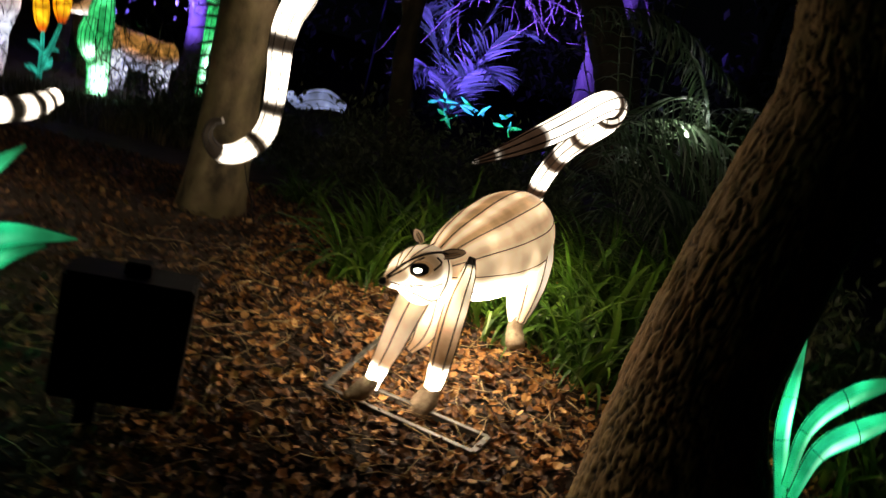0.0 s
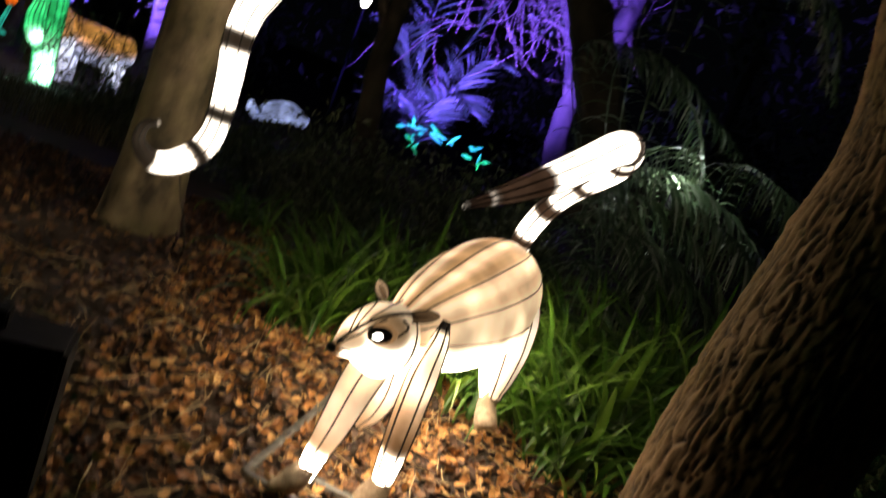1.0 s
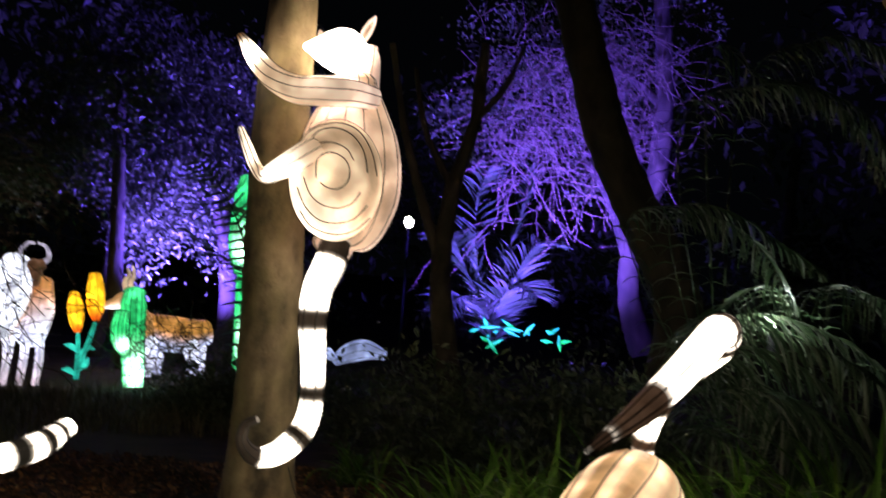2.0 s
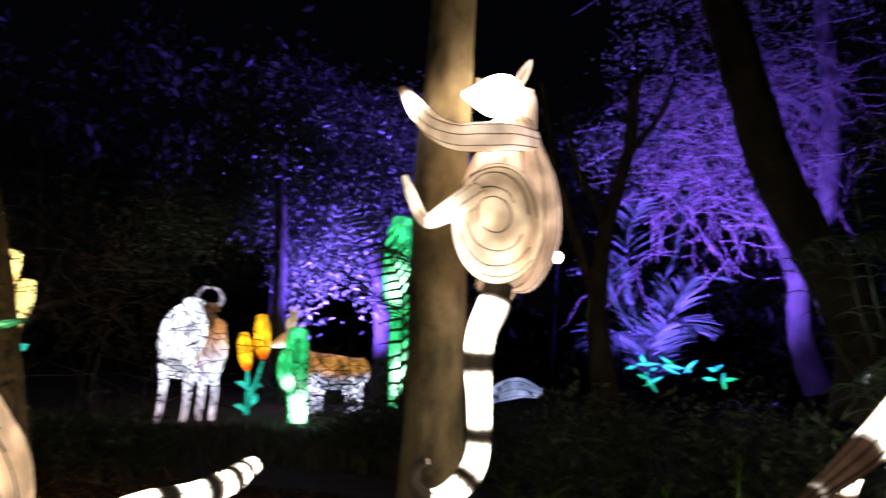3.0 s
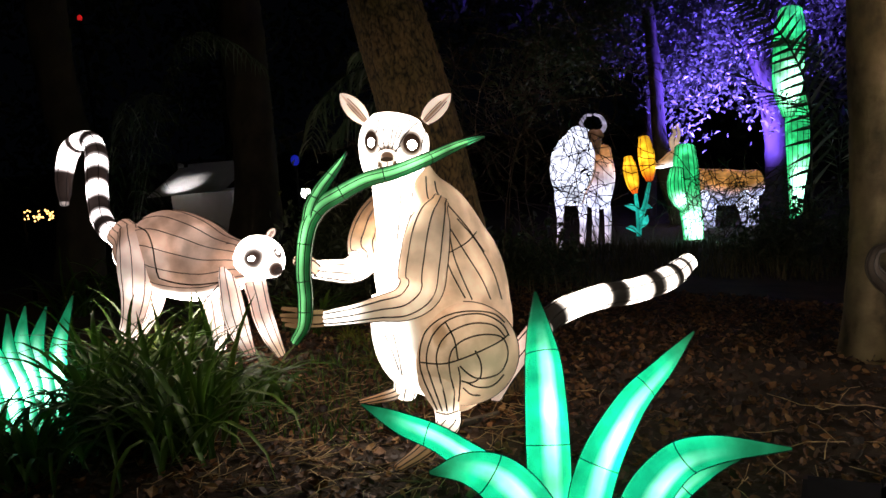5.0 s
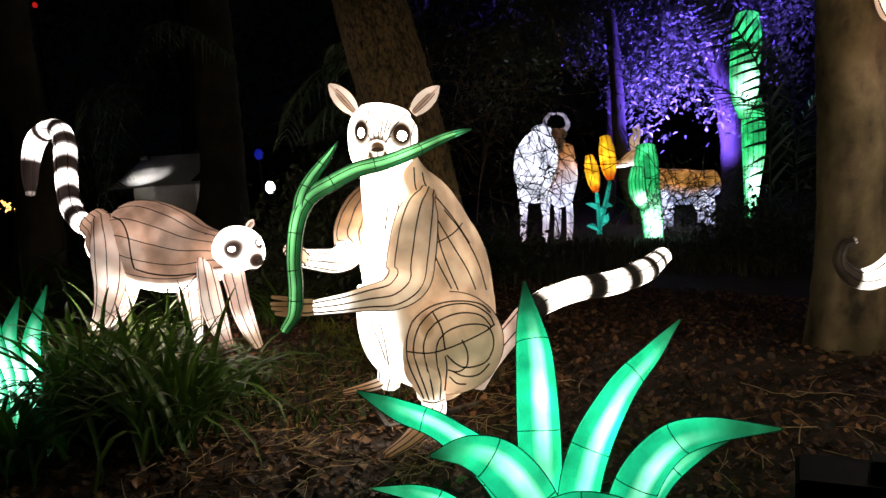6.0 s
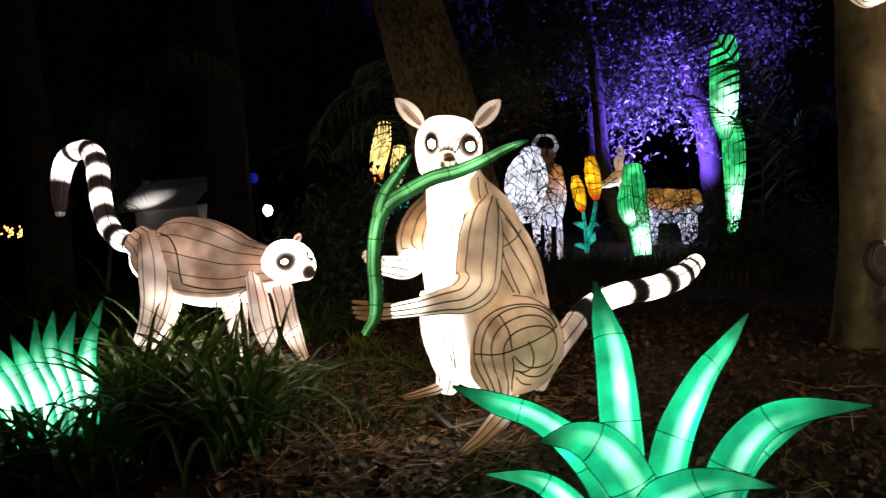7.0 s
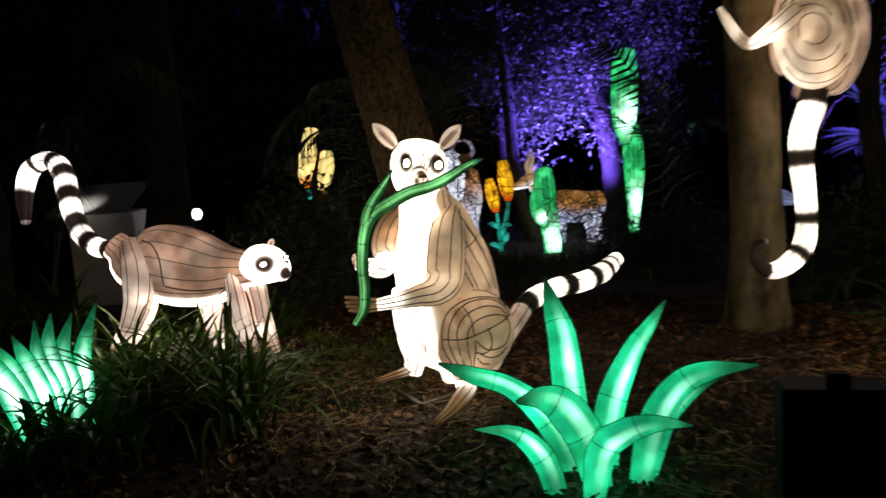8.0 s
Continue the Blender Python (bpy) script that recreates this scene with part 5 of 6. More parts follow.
trunk("tree", rooted([(2.042, 8.799, 0.723, 0.277), (2.055, 8.825, 1.333, 0.253), (1.904, 8.858, 1.857, 0.241), (1.569, 8.906, 2.474, 0.223), (1.263, 8.952, 3.096, 0.223), (1.038, 8.996, 3.790, 0.217), (0.787, 9.050, 4.663, 0.204), (0.330, 9.150, 6.295, 0.180)]), BARK_DARK, "dark crooked tree trunk in the undergrowth", 32, 110, 0.03, 5.0, 0.5, 71.0)
trunk("tree", rooted([(-0.131, 9.202, -0.028, 0.162), (-0.352, 9.253, 0.820, 0.137), (-0.459, 9.300, 1.749, 0.112), (-0.394, 9.333, 2.577, 0.087), (-0.197, 9.355, 3.363, 0.069), (-0.141, 9.391, 4.253, 0.056)]), BARK_DARK, "slim dark forked tree in the undergrowth", 20, 80, 0.02, 6.0, 0.5, 72.0, False,
      [[(-0.459, 9.300, 1.749, 0.075), (-0.763, 9.353, 2.521, 0.056), (-1.015, 9.406, 3.364, 0.044), (-1.205, 9.455, 4.217, 0.031)], [(-0.394, 9.333, 2.577, 0.050), (-0.741, 9.382, 3.217, 0.037), (-0.913, 9.425, 3.947, 0.025)], [(-0.197, 9.355, 3.363, 0.044), (0.118, 9.354, 3.789, 0.031), (0.299, 9.363, 4.257, 0.019)]])
trunk("tree", rooted([(-9.943, 4.869, -0.350, 0.279), (-10.046, 5.089, 1.235, 0.251), (-10.239, 5.130, 2.283, 0.237), (-10.400, 5.158, 3.121, 0.237), (-10.488, 5.297, 4.226, 0.223), (-10.632, 5.575, 6.295, 0.195)]), BARK_DARK, "dark tree trunk behind the walking lemur", 28, 80, 0.03, 6.0, 0.4, 73.0)
trunk("tree", rooted([(-8.733, 6.477, -0.625, 0.337), (-8.756, 6.777, 1.035, 0.293), (-8.879, 6.913, 2.273, 0.279), (-9.040, 7.075, 3.803, 0.264), (-9.175, 7.451, 6.340, 0.220)]), BARK_DARK, "dark tree trunk far behind the lanterns", 28, 80, 0.03, 6.0, 0.4, 74.0)


def twigs(name, centre, spread, count, length, r, mat, label, seed):
    rng = np.random.default_rng(seed)
    b = Build()
    for i in range(count):
        p = np.array(centre) + rng.normal(0, 1, 3) * np.array(spread)
        d = rng.normal(0, 1, 3)
        line = [p]
        for j in range(5):
            d = d + rng.normal(0, 0.45, 3) + np.array((0, 0, -0.12))
            p = p + d / np.linalg.norm(d) * length / 5
            line.append(p)
        b.wire(line, r, 0)
    return tagged(b.put(name, [mat]), label, "twigs", kind="stuff")


twigs("twig_tangle", (1.001, 12.828, 4.206), (0.7, 0.5, 0.8), 420, 0.9, 0.006, TWIG, "tangle of bare hanging twigs lit violet", 81)
twigs("twig_tangle", (2.184, 13.280, 4.768), (0.5, 0.4, 0.6), 240, 0.8, 0.006, TWIG, "bare twigs in the crown of a crooked tree", 82)
twigs("twig_tangle", (-4.623, 6.386, 1.657), (0.5, 0.4, 0.5), 160, 0.9, 0.004, TWIG, "thin hanging stems and twigs in the dark", 83)
twigs("twig_tangle", (-6.732, 11.673, 0.673), (0.35, 0.2, 0.5), 90, 0.8, 0.008, TWIG, "bare twigs in front of a glowing antelope", 84)
twigs("twig_tangle", (-5.387, 14.581, -0.249), (0.6, 0.2, 0.35), 260, 0.7, 0.008, TWIG, "bare twigs in front of a glowing deer", 85)


# ---- palms ----
def frond(parent, pts, leaflet, pairs, mat, hang=0.6, seed=0, width=0.022):
    rng = np.random.default_rng(seed)
    at = np.array(parent.location)
    q = spline([p[:3] for p in pts], pairs + 1) - at
    verts, faces = [], []
    for i in range(len(q) - 1):
        t = q[i + 1] - q[i]
        t /= np.linalg.norm(t)
        s = np.cross(t, (0, 0, 1))
        s /= np.linalg.norm(s) + 1e-9
        u = i / (len(q) - 1)
        k, r = len(verts), 0.012 * (1 - 0.8 * u)
        for c in (q[i], q[i + 1]):
            verts.extend([c + s * r, c - s * r, c + np.array((0, 0, r * 1.5))])
        faces.extend([(k, k + 1, k + 4, k + 3), (k + 1, k + 2, k + 5, k + 4), (k + 2, k, k + 3, k + 5)])
        if u < 0.08:
            continue
        for side in (-1, 1):
            ln = leaflet * (math.sin(math.pi * (0.12 + 0.84 * u)) ** 0.6) * rng.uniform(0.8, 1.15)
            d = side * s * 0.85 + t * 0.55 + np.array((0, 0, 0.25)) + rng.normal(0, 0.09, 3)
            d /= np.linalg.norm(d)
            p, k = q[i].copy(), len(verts)
            for j in range(5):
                v = j / 4
                if j:
                    d = d + np.array((0, 0, -hang * 0.5))
                    d /= np.linalg.norm(d)
                    p = p + d * ln / 4
                w = width * (1 - v ** 2) * (0.5 + 0.5 * min(1, 3 * v)) * 0.5 + 0.0008
                wd = np.cross(d, side * s + np.array((0, 0, 0.6)))
                wd /= np.linalg.norm(wd) + 1e-9
                verts.extend([p + wd * w, p - wd * w])
                if j:
                    b = k + 2 * j
                    faces.append((b - 2, b - 1, b + 1, b))
    return mesh("frond", [tuple(v) for v in verts], faces, [mat], parent)


def comb_frond(parent, spine, blade, count, width, mat):
    """A stiff frond seen flat on, with straight blades at both sides of its stem."""
    rng = np.random.default_rng(count)
    at = np.array(parent.location)
    q = spline(spine, count + 1) - at
    blade = np.array(blade)
    verts, faces = [], []
    for i in range(count):
        t = q[i + 1] - q[i]
        t /= np.linalg.norm(t)
        u = i / count
        k = len(verts)
        flat = np.cross(t, blade)
        flat /= np.linalg.norm(flat)
        for c, r in ((q[i], 0.02 * (1 - 0.7 * u)), (q[i + 1], 0.02 * (1 - 0.7 * (u + 1 / count)))):
            s = np.cross(flat, t)
            verts.extend([c + s * r, c - s * r, c + flat * r])
        faces.extend([(k, k + 1, k + 4, k + 3), (k + 1, k + 2, k + 5, k + 4), (k + 2, k, k + 3, k + 5)])
        for way in (1, -1):
            d = way * blade + t * 0.45 * np.linalg.norm(blade) + rng.normal(0, 0.03, 3)
            d *= (math.sin(math.pi * (0.15 + 0.8 * u)) ** 0.5) * rng.uniform(0.85, 1.1)
            k = len(verts)
            for v in (0, 0.35, 0.7, 1.0):
                c = q[i] + d * v + np.array((0, 0, -0.12 * v * v * np.linalg.norm(d)))
                w = np.cross(flat, d) / (np.linalg.norm(d) + 1e-9) * width * (1.05 - v ** 2) * 0.5
                verts.extend([c + w, c - w + flat * 0.004, c + flat * 0.01])
            for j in range(3):
                b = k + 3 * j
                faces.extend([(b, b + 2, b + 5, b + 3), (b + 2, b + 1, b + 4, b + 5)])
    return mesh("frond", [tuple(v) for v in verts], faces, [mat], parent)


def palm(at, spines, label, leaflet=0.35, pairs=34, hang=0.6, seed=0, width=0.022):
    p = group_of("palm", (at[0], at[1], height(at[0], at[1])))
    for k, s in enumerate(spines):
        frond(p, s, leaflet, pairs, PALM, hang, seed + k, width)
    b = Build()
    b.tube([(0, 0, -0.1, 0.09), (0, 0, 0.25, 0.07), (0.02, 0, 0.4, 0.05)], (0, -1, 0), lambda a, s: (0.1, 0.07, 0.04), 12, 8)
    m = b.put("stem", [BARK_DARK], p)
    return tagged(p, label, "palm", "palms")


PB = (2.841, 6.919, 0.151)
palm(PB, [
    [(PB[0], PB[1], 0.3), *[(2.074, 6.818, 1.332), (2.457, 6.492, 1.286), (2.733, 6.164, 1.072), (2.924, 5.937, 0.733)]],
    [(PB[0], PB[1], 0.3), *[(1.877, 6.821, 1.119), (2.019, 6.506, 1.001), (2.161, 6.284, 0.715), (2.269, 6.159, 0.296)]],
    [(PB[0], PB[1], 0.3), *[(2.372, 6.780, 0.873), (2.598, 6.354, 0.632), (2.750, 6.032, 0.357), (2.823, 5.811, -0.004)]],
    [(PB[0], PB[1], 0.3), *[(1.710, 6.609, 0.628), (1.855, 6.294, 0.499), (2.073, 6.069, 0.254), (2.203, 5.947, -0.057)]],
    [(PB[0], PB[1], 0.3), *[(2.794, 6.764, 1.121), (3.045, 6.346, 1.086), (3.281, 6.022, 0.886), (3.484, 5.795, 0.567)]],
    [(PB[0], PB[1], 0.3), *[(2.342, 6.916, 1.644), (1.797, 6.644, 1.530), (1.503, 6.345, 1.164), (1.438, 6.127, 0.687)]],
    [(PB[0], PB[1], 0.3), *[(2.623, 6.898, 1.640), (2.833, 6.486, 1.693), (3.050, 6.161, 1.452), (3.169, 5.932, 0.971)]],
    [(PB[0], PB[1], 0.3), *[(2.624, 6.758, 0.727), (2.226, 6.569, 0.440), (1.905, 6.373, 0.096), (1.721, 6.171, -0.203)]],
    [(PB[0], PB[1], 0.3), *[(1.523, 6.808, 1.149), (1.831, 6.804, 1.430), (2.233, 6.770, 1.501), (2.788, 6.696, 1.306), (3.251, 6.611, 0.904)]],
    [(PB[0], PB[1], 0.3), *[(1.585, 6.591, 1.052), (1.855, 6.582, 1.250), (2.278, 6.532, 1.169), (2.716, 6.455, 0.823), (2.992, 6.386, 0.394)]],
    [(PB[0], PB[1], 0.3), *[(1.584, 6.867, 0.774), (1.813, 6.867, 1.016), (2.123, 6.825, 0.900), (2.482, 6.756, 0.560), (2.728, 6.687, 0.099)]],
    [(PB[0], PB[1], 0.3), *[(1.730, 6.459, 0.879), (2.160, 6.421, 0.936), (2.613, 6.351, 0.689), (3.011, 6.274, 0.296), (3.213, 6.224, -0.010)]],
], "spreading palm with drooping grey-green fronds behind the lantern", 0.55, 48, 0.8, 90, 0.026)
PC = (2.265, 7.980, 0.651)
palm(PC, [
    [(PC[0], PC[1], 0.3), *[(1.543, 7.320, 2.878), (2.055, 6.906, 3.305), (2.537, 6.566, 3.091), (2.787, 6.322, 2.457)]],
    [(PC[0], PC[1], 0.3), *[(1.556, 7.488, 2.157), (1.899, 7.170, 2.242), (2.167, 6.839, 1.944), (2.310, 6.611, 1.520)]],
    [(PC[0], PC[1], 0.3), *[(2.098, 7.503, 3.247), (2.540, 7.096, 3.756), (2.965, 6.762, 3.601), (3.283, 6.519, 3.073)]],
    [(PC[0], PC[1], 0.3), *[(1.175, 7.332, 2.033), (1.598, 7.320, 2.354), (2.000, 7.277, 2.325), (2.455, 7.206, 2.061), (2.772, 7.155, 1.863)]],
    [(PC[0], PC[1], 0.3), *[(1.721, 7.213, 3.470), (2.162, 7.165, 3.430), (2.608, 7.114, 3.367), (3.004, 7.048, 3.100), (3.238, 6.966, 2.485)]],
], "tall palm with arching fronds in the dark undergrowth", 0.4, 46, 0.9, 100, 0.024)
PD = (0.439, 15.186, 0.019)
palm(PD, [
    [(PD[0], PD[1], 0.2), *[(0.351, 15.233, 0.972), (0.561, 15.269, 2.078), (0.803, 15.293, 2.974), (0.896, 15.323, 3.794)]],
    [(PD[0], PD[1], 0.2), *[(0.230, 15.245, 1.061), (-0.032, 15.306, 2.095), (-0.068, 15.351, 3.057), (0.097, 15.168, 3.697)]],
    [(PD[0], PD[1], 0.2), *[(0.243, 15.139, 0.960), (-0.193, 15.000, 1.744), (-0.420, 14.835, 2.225), (-0.630, 14.650, 2.285)]],
    [(PD[0], PD[1], 0.2), *[(0.411, 15.025, 0.884), (0.700, 14.741, 1.670), (1.013, 14.545, 2.229), (1.390, 14.324, 2.279)]],
    [(PD[0], PD[1], 0.2), *[(0.360, 15.028, 0.876), (0.542, 14.736, 1.335), (0.818, 14.525, 1.483), (1.129, 14.298, 1.332)]],
    [(PD[0], PD[1], 0.2), *[(0.256, 15.034, 0.861), (-0.051, 14.764, 1.141), (-0.266, 14.580, 1.216), (-0.481, 14.383, 0.987)]],
], "upright feathery palm lit violet from below", 0.9, 46, 0.25, 110, 0.05)
PE = (-4.953, 5.511, 0.753)
palm(PE, [
    [(PE[0], PE[1], 0.3), *[(-4.949, 5.611, 1.405), (-5.029, 5.435, 2.008), (-5.148, 5.157, 2.066), (-5.256, 4.840, 1.821), (-5.262, 4.672, 1.478)]],
    [(PE[0], PE[1], 0.3), *[(-4.950, 5.586, 1.242), (-4.983, 5.418, 1.739), (-5.103, 5.137, 1.780), (-5.275, 4.897, 1.516)]],
    [(PE[0], PE[1], 0.3), *[(-5.051, 5.479, 0.870), (-5.091, 5.388, 1.155), (-4.912, 5.413, 1.469), (-4.792, 5.496, 1.618)]],
    [(PE[0], PE[1], 0.3), *[(-4.851, 5.659, 1.397), (-4.837, 5.546, 2.098), (-4.858, 5.218, 2.244), (-4.923, 4.951, 2.190)]],
], "palm with fine drooping fronds in front of yellow flower lanterns", 0.5, 40, 0.8, 120, 0.02)
PF = (-2.972, 11.975, -0.315)
crossing_palm = palm(PF, [
    [(PF[0], PF[1], 0.2), *[(-3.131, 12.094, 0.988), (-3.388, 11.712, 1.475), (-3.684, 11.252, 1.731), (-4.060, 10.873, 2.059)]],
    [(PF[0], PF[1], 0.2), *[(-3.083, 12.206, 1.361), (-3.233, 11.966, 2.127), (-3.532, 11.501, 2.370), (-3.898, 11.059, 2.331)]],
    [(PF[0], PF[1], 0.2), *[(-3.012, 12.191, 0.976), (-2.830, 12.324, 1.564), (-2.578, 12.425, 1.688), (-2.262, 12.507, 1.434)]],
], "dark palm crossing in front of a tall cactus lantern", 0.5, 30, 0.35, 130, 0.03)
comb_frond(crossing_palm, [(-3.077, 10.801, -0.435), (-3.100, 10.966, 0.735), (-3.148, 11.068, 1.573), (-3.333, 11.064, 2.172), (-3.632, 10.986, 2.655), (-3.933, 10.875, 2.930)], (0.273, 0.176, 0.248), 26, 0.045, PALM)
PG = (-8.645, 4.837, 0.031)
palm(PG, [
    [(PG[0], PG[1], 0.3), *[(-8.821, 5.337, 2.025), (-8.712, 5.200, 2.207), (-8.608, 4.964, 1.897), (-8.550, 4.674, 0.819)]],
    [(PG[0], PG[1], 0.3), *[(-8.721, 5.418, 2.014), (-8.566, 5.319, 2.192), (-8.441, 5.099, 1.880), (-8.338, 4.846, 0.797)]],
    [(PG[0], PG[1], 0.3), *[(-8.770, 5.740, 2.531), (-8.399, 5.850, 2.869), (-7.925, 5.957, 2.745), (-7.410, 6.051, 2.378)]],
], "old palm with dry drooping fronds behind the walking lemur", 0.5, 36, 1.2, 140, 0.02)

# ---- dark undergrowth and wood edge ----
def shrub(p, rx, rz, count, size, seed, label):
    s = group_of("shrub", (p[0], p[1], height(p[0], p[1]) - 0.05))
    v, f = leaf_cloud([(0, 0, rz, rx, rx, rz)], count, size, seed)
    tagged(mesh("foliage", v, f, [FOLIAGE], s, "", None, False), kind="stuff")
    rng = np.random.default_rng(seed)
    for i in range(6):
        b = Build()
        a, d = rng.uniform(0, 6.283), rx * rng.uniform(0.3, 0.8)
        x, y = math.cos(a) * d, math.sin(a) * d
        b.tube([(0, 0, -0.05, 0.014), (x * 0.3, y * 0.3, rz * 0.6, 0.01), (x, y, rz * 1.5, 0.004)], (0.1, -1, 0), lambda a, s: (0.5, 0.5, 0.5), 7, 10)
        b.put("stem", [BARK_DARK], s)
    return tagged(s, label, "shrub", "shrubs")



for k, (p, rx, rz) in enumerate([
    ((-0.521, 8.134, 0.227), 0.6, 0.45), ((0.316, 7.891, 0.442), 0.6, 0.5), ((1.135, 8.446, 0.526), 0.7, 0.5), ((-1.464, 9.782, -0.123), 0.6, 0.4), ((1.528, 7.623, 0.607), 0.5, 0.45),
    ((-6.024, 6.080, 0.624), 0.5, 0.66), ((-6.248, 5.602, 0.453), 0.4, 0.4), ((-2.666, 10.247, -0.376), 0.7, 0.45), ((-3.472, 10.877, -0.453), 0.6, 0.25), ((-5.214, 7.608, 0.313), 0.5, 0.3),
    ((2.756, 4.334, 0.548), 0.4, 0.35),
]):
    shrub(p, rx, rz, 6000 if rz > 0.6 else 1800, 0.085, 150 + k, "low dark leafy shrub at the edge of the leaf litter")
rng = np.random.default_rng(7)
for k in range(22):
    a = radians(-40 + k * 262 / 21)
    d = 27 + rng.uniform(-2, 4)
    c = (-3 + d * math.cos(a), 4 + d * math.sin(a))
    g = height(*c)
    blobs = [(c[0] + rng.normal(0, 1.6), c[1] + rng.normal(0, 1.6), g + z, 2.4, 2.4, 1.9) for z in (1.5, 3.5, 5.5, 8.0, 10.5)]
    tree("tree", [(c[0], c[1], g - 0.2, 0.35), (c[0], c[1], g + 3, 0.25), (c[0] + 0.3, c[1], g + 8, 0.15)], [], blobs, 2000, 0.42, BARK_DARK, "tall dark tree of the wood's edge", 200 + k)


# ---- far lanterns ----
def far_antelope():
    b = Build()
    f = (0.6, -0.8, 0)
    pale = lambda a, s: mix((0.75, 0.8, 1.0), (0.45, 0.22, 0.09), (abs(a - 1.6) < 0.7) * 0.8)
    b.start("body")
    b.tube([(-8.128, 13.697, 0.146, 0.286), (-8.122, 13.770, 0.502, 0.418), (-8.100, 13.865, 0.900, 0.418), (-8.091, 14.058, 1.184, 0.266)], f, pale, 22, 24, 1, 1.2, even(9))
    b.tube([(-7.889, 14.383, -0.047, 0.226), (-7.885, 14.472, 0.397, 0.294), (-7.934, 14.518, 0.846, 0.271)], f, lambda a, s: mix((0.5, 0.22, 0.08), (0.7, 0.75, 1.0), 1 - s), 18, 16, 1, 1.2, even(7))
    for p in ([(-8.298, 13.559, 0.164, 0.110), (-8.266, 13.491, -0.326, 0.066), (-8.265, 13.378, -0.921, 0.055)], [(-7.956, 13.826, 0.074, 0.110), (-7.923, 13.758, -0.416, 0.066), (-7.924, 13.654, -0.956, 0.055)], [(-8.011, 14.435, 0.062, 0.068), (-7.977, 14.365, -0.444, 0.068), (-7.976, 14.248, -1.059, 0.057)], [(-7.834, 14.577, 0.044, 0.068), (-7.784, 14.522, -0.464, 0.068), (-7.774, 14.412, -1.080, 0.057)]):
        b.start("leg")
        b.tube(p, f, lambda a, s: mix((0.7, 0.75, 1.0), (0.5, 0.4, 0.5), s), 12, 12, seams=even(4))
    b.start("head")
    b.tube([(-7.782, 14.013, 0.983, 0.153), (-7.772, 14.063, 1.197, 0.175), (-7.689, 14.144, 1.264, 0.098)], f, lambda a, s: (0.14, 0.07, 0.04), 14, 12)
    for p in ([(-7.858, 14.003, 1.260, 0.055), (-7.966, 13.953, 1.464, 0.044), (-7.903, 14.037, 1.630, 0.033), (-7.819, 14.109, 1.642, 0.022)], [(-7.723, 14.113, 1.246, 0.055), (-7.609, 14.236, 1.395, 0.044), (-7.666, 14.225, 1.584, 0.033), (-7.769, 14.152, 1.648, 0.022)]):
        b.start("horn")
        b.tube(p, f, lambda a, s: (0.3, 0.28, 0.4), 10, 16)
    return tagged(b.thing("antelope_lantern", [SILK_FAR, SEAM]), "white and brown glowing antelope lantern with curved horns", "lantern")


def far_deer():
    b = Build()
    f = (0.6, -0.8, 0)
    coat = lambda a, s: mix((0.45, 0.5, 0.8), (0.5, 0.22, 0.06), (abs(a) - 0.9) * 1.3)
    b.start("body")
    b.tube([(-7.079, 17.430, 0.007, 0.303), (-6.803, 17.635, -0.121, 0.391), (-6.411, 17.948, -0.186, 0.391), (-6.101, 18.215, -0.132, 0.303)], (0, 0, -1), coat, 22, 26, 0.8, 1, even(9))
    b.start("neck")
    b.tube([(-7.047, 17.437, -0.095, 0.278), (-7.184, 17.257, 0.240, 0.213), (-7.296, 17.077, 0.472, 0.175)], (-1, 0, 0), two_tone((0.9, 0.9, 1.0), (0.5, 0.25, 0.1)), 16, 16, seams=even(6))
    b.start("head")
    b.tube([(-7.271, 17.121, 0.592, 0.162), (-7.406, 17.007, 0.581, 0.175), (-7.566, 16.856, 0.488, 0.112), (-7.681, 16.754, 0.451, 0.075)], (0, 0, -1), two_tone((0.95, 0.95, 1.0), (0.5, 0.3, 0.15)), 16, 16, seams=even(5))
    for p in ([(-7.410, 17.032, 0.729, 0.050), (-7.456, 17.037, 0.954, 0.050), (-7.403, 17.113, 1.120, 0.037), (-7.445, 17.102, 1.247, 0.025)], [(-7.343, 17.087, 0.722, 0.050), (-7.359, 17.116, 0.944, 0.050), (-7.326, 17.176, 1.112, 0.037), (-7.370, 17.173, 1.288, 0.025)]):
        b.start("horn")
        b.tube(p, f, lambda a, s: (0.5, 0.36, 0.26), 10, 14)
    b.start("ear")
    b.ear((-7.264, 17.141, 0.664), (-7.103, 17.294, 0.770), f, 0.08, (0.8, 0.7, 0.65))
    for p in ([(-6.936, 17.363, -0.279, 0.176), (-6.901, 17.297, -0.775, 0.113), (-6.903, 17.188, -1.330, 0.088)], [(-6.889, 17.787, -0.326, 0.153), (-6.874, 17.703, -0.830, 0.102), (-6.856, 17.608, -1.396, 0.089)], [(-6.255, 17.914, -0.350, 0.201), (-6.163, 17.895, -0.852, 0.113), (-6.184, 17.770, -1.405, 0.088)], [(-6.199, 18.357, -0.336, 0.179), (-6.123, 18.311, -0.908, 0.102), (-6.145, 18.185, -1.470, 0.089)]):
        b.start("leg")
        b.tube(p, f, lambda a, s: mix((0.7, 0.75, 1.0), (0.35, 0.35, 0.6), s), 12, 12, seams=even(4))
    return tagged(b.thing("deer_lantern", [SILK_FAR, SEAM]), "white and tan glowing deer lantern with short antlers", "lantern")


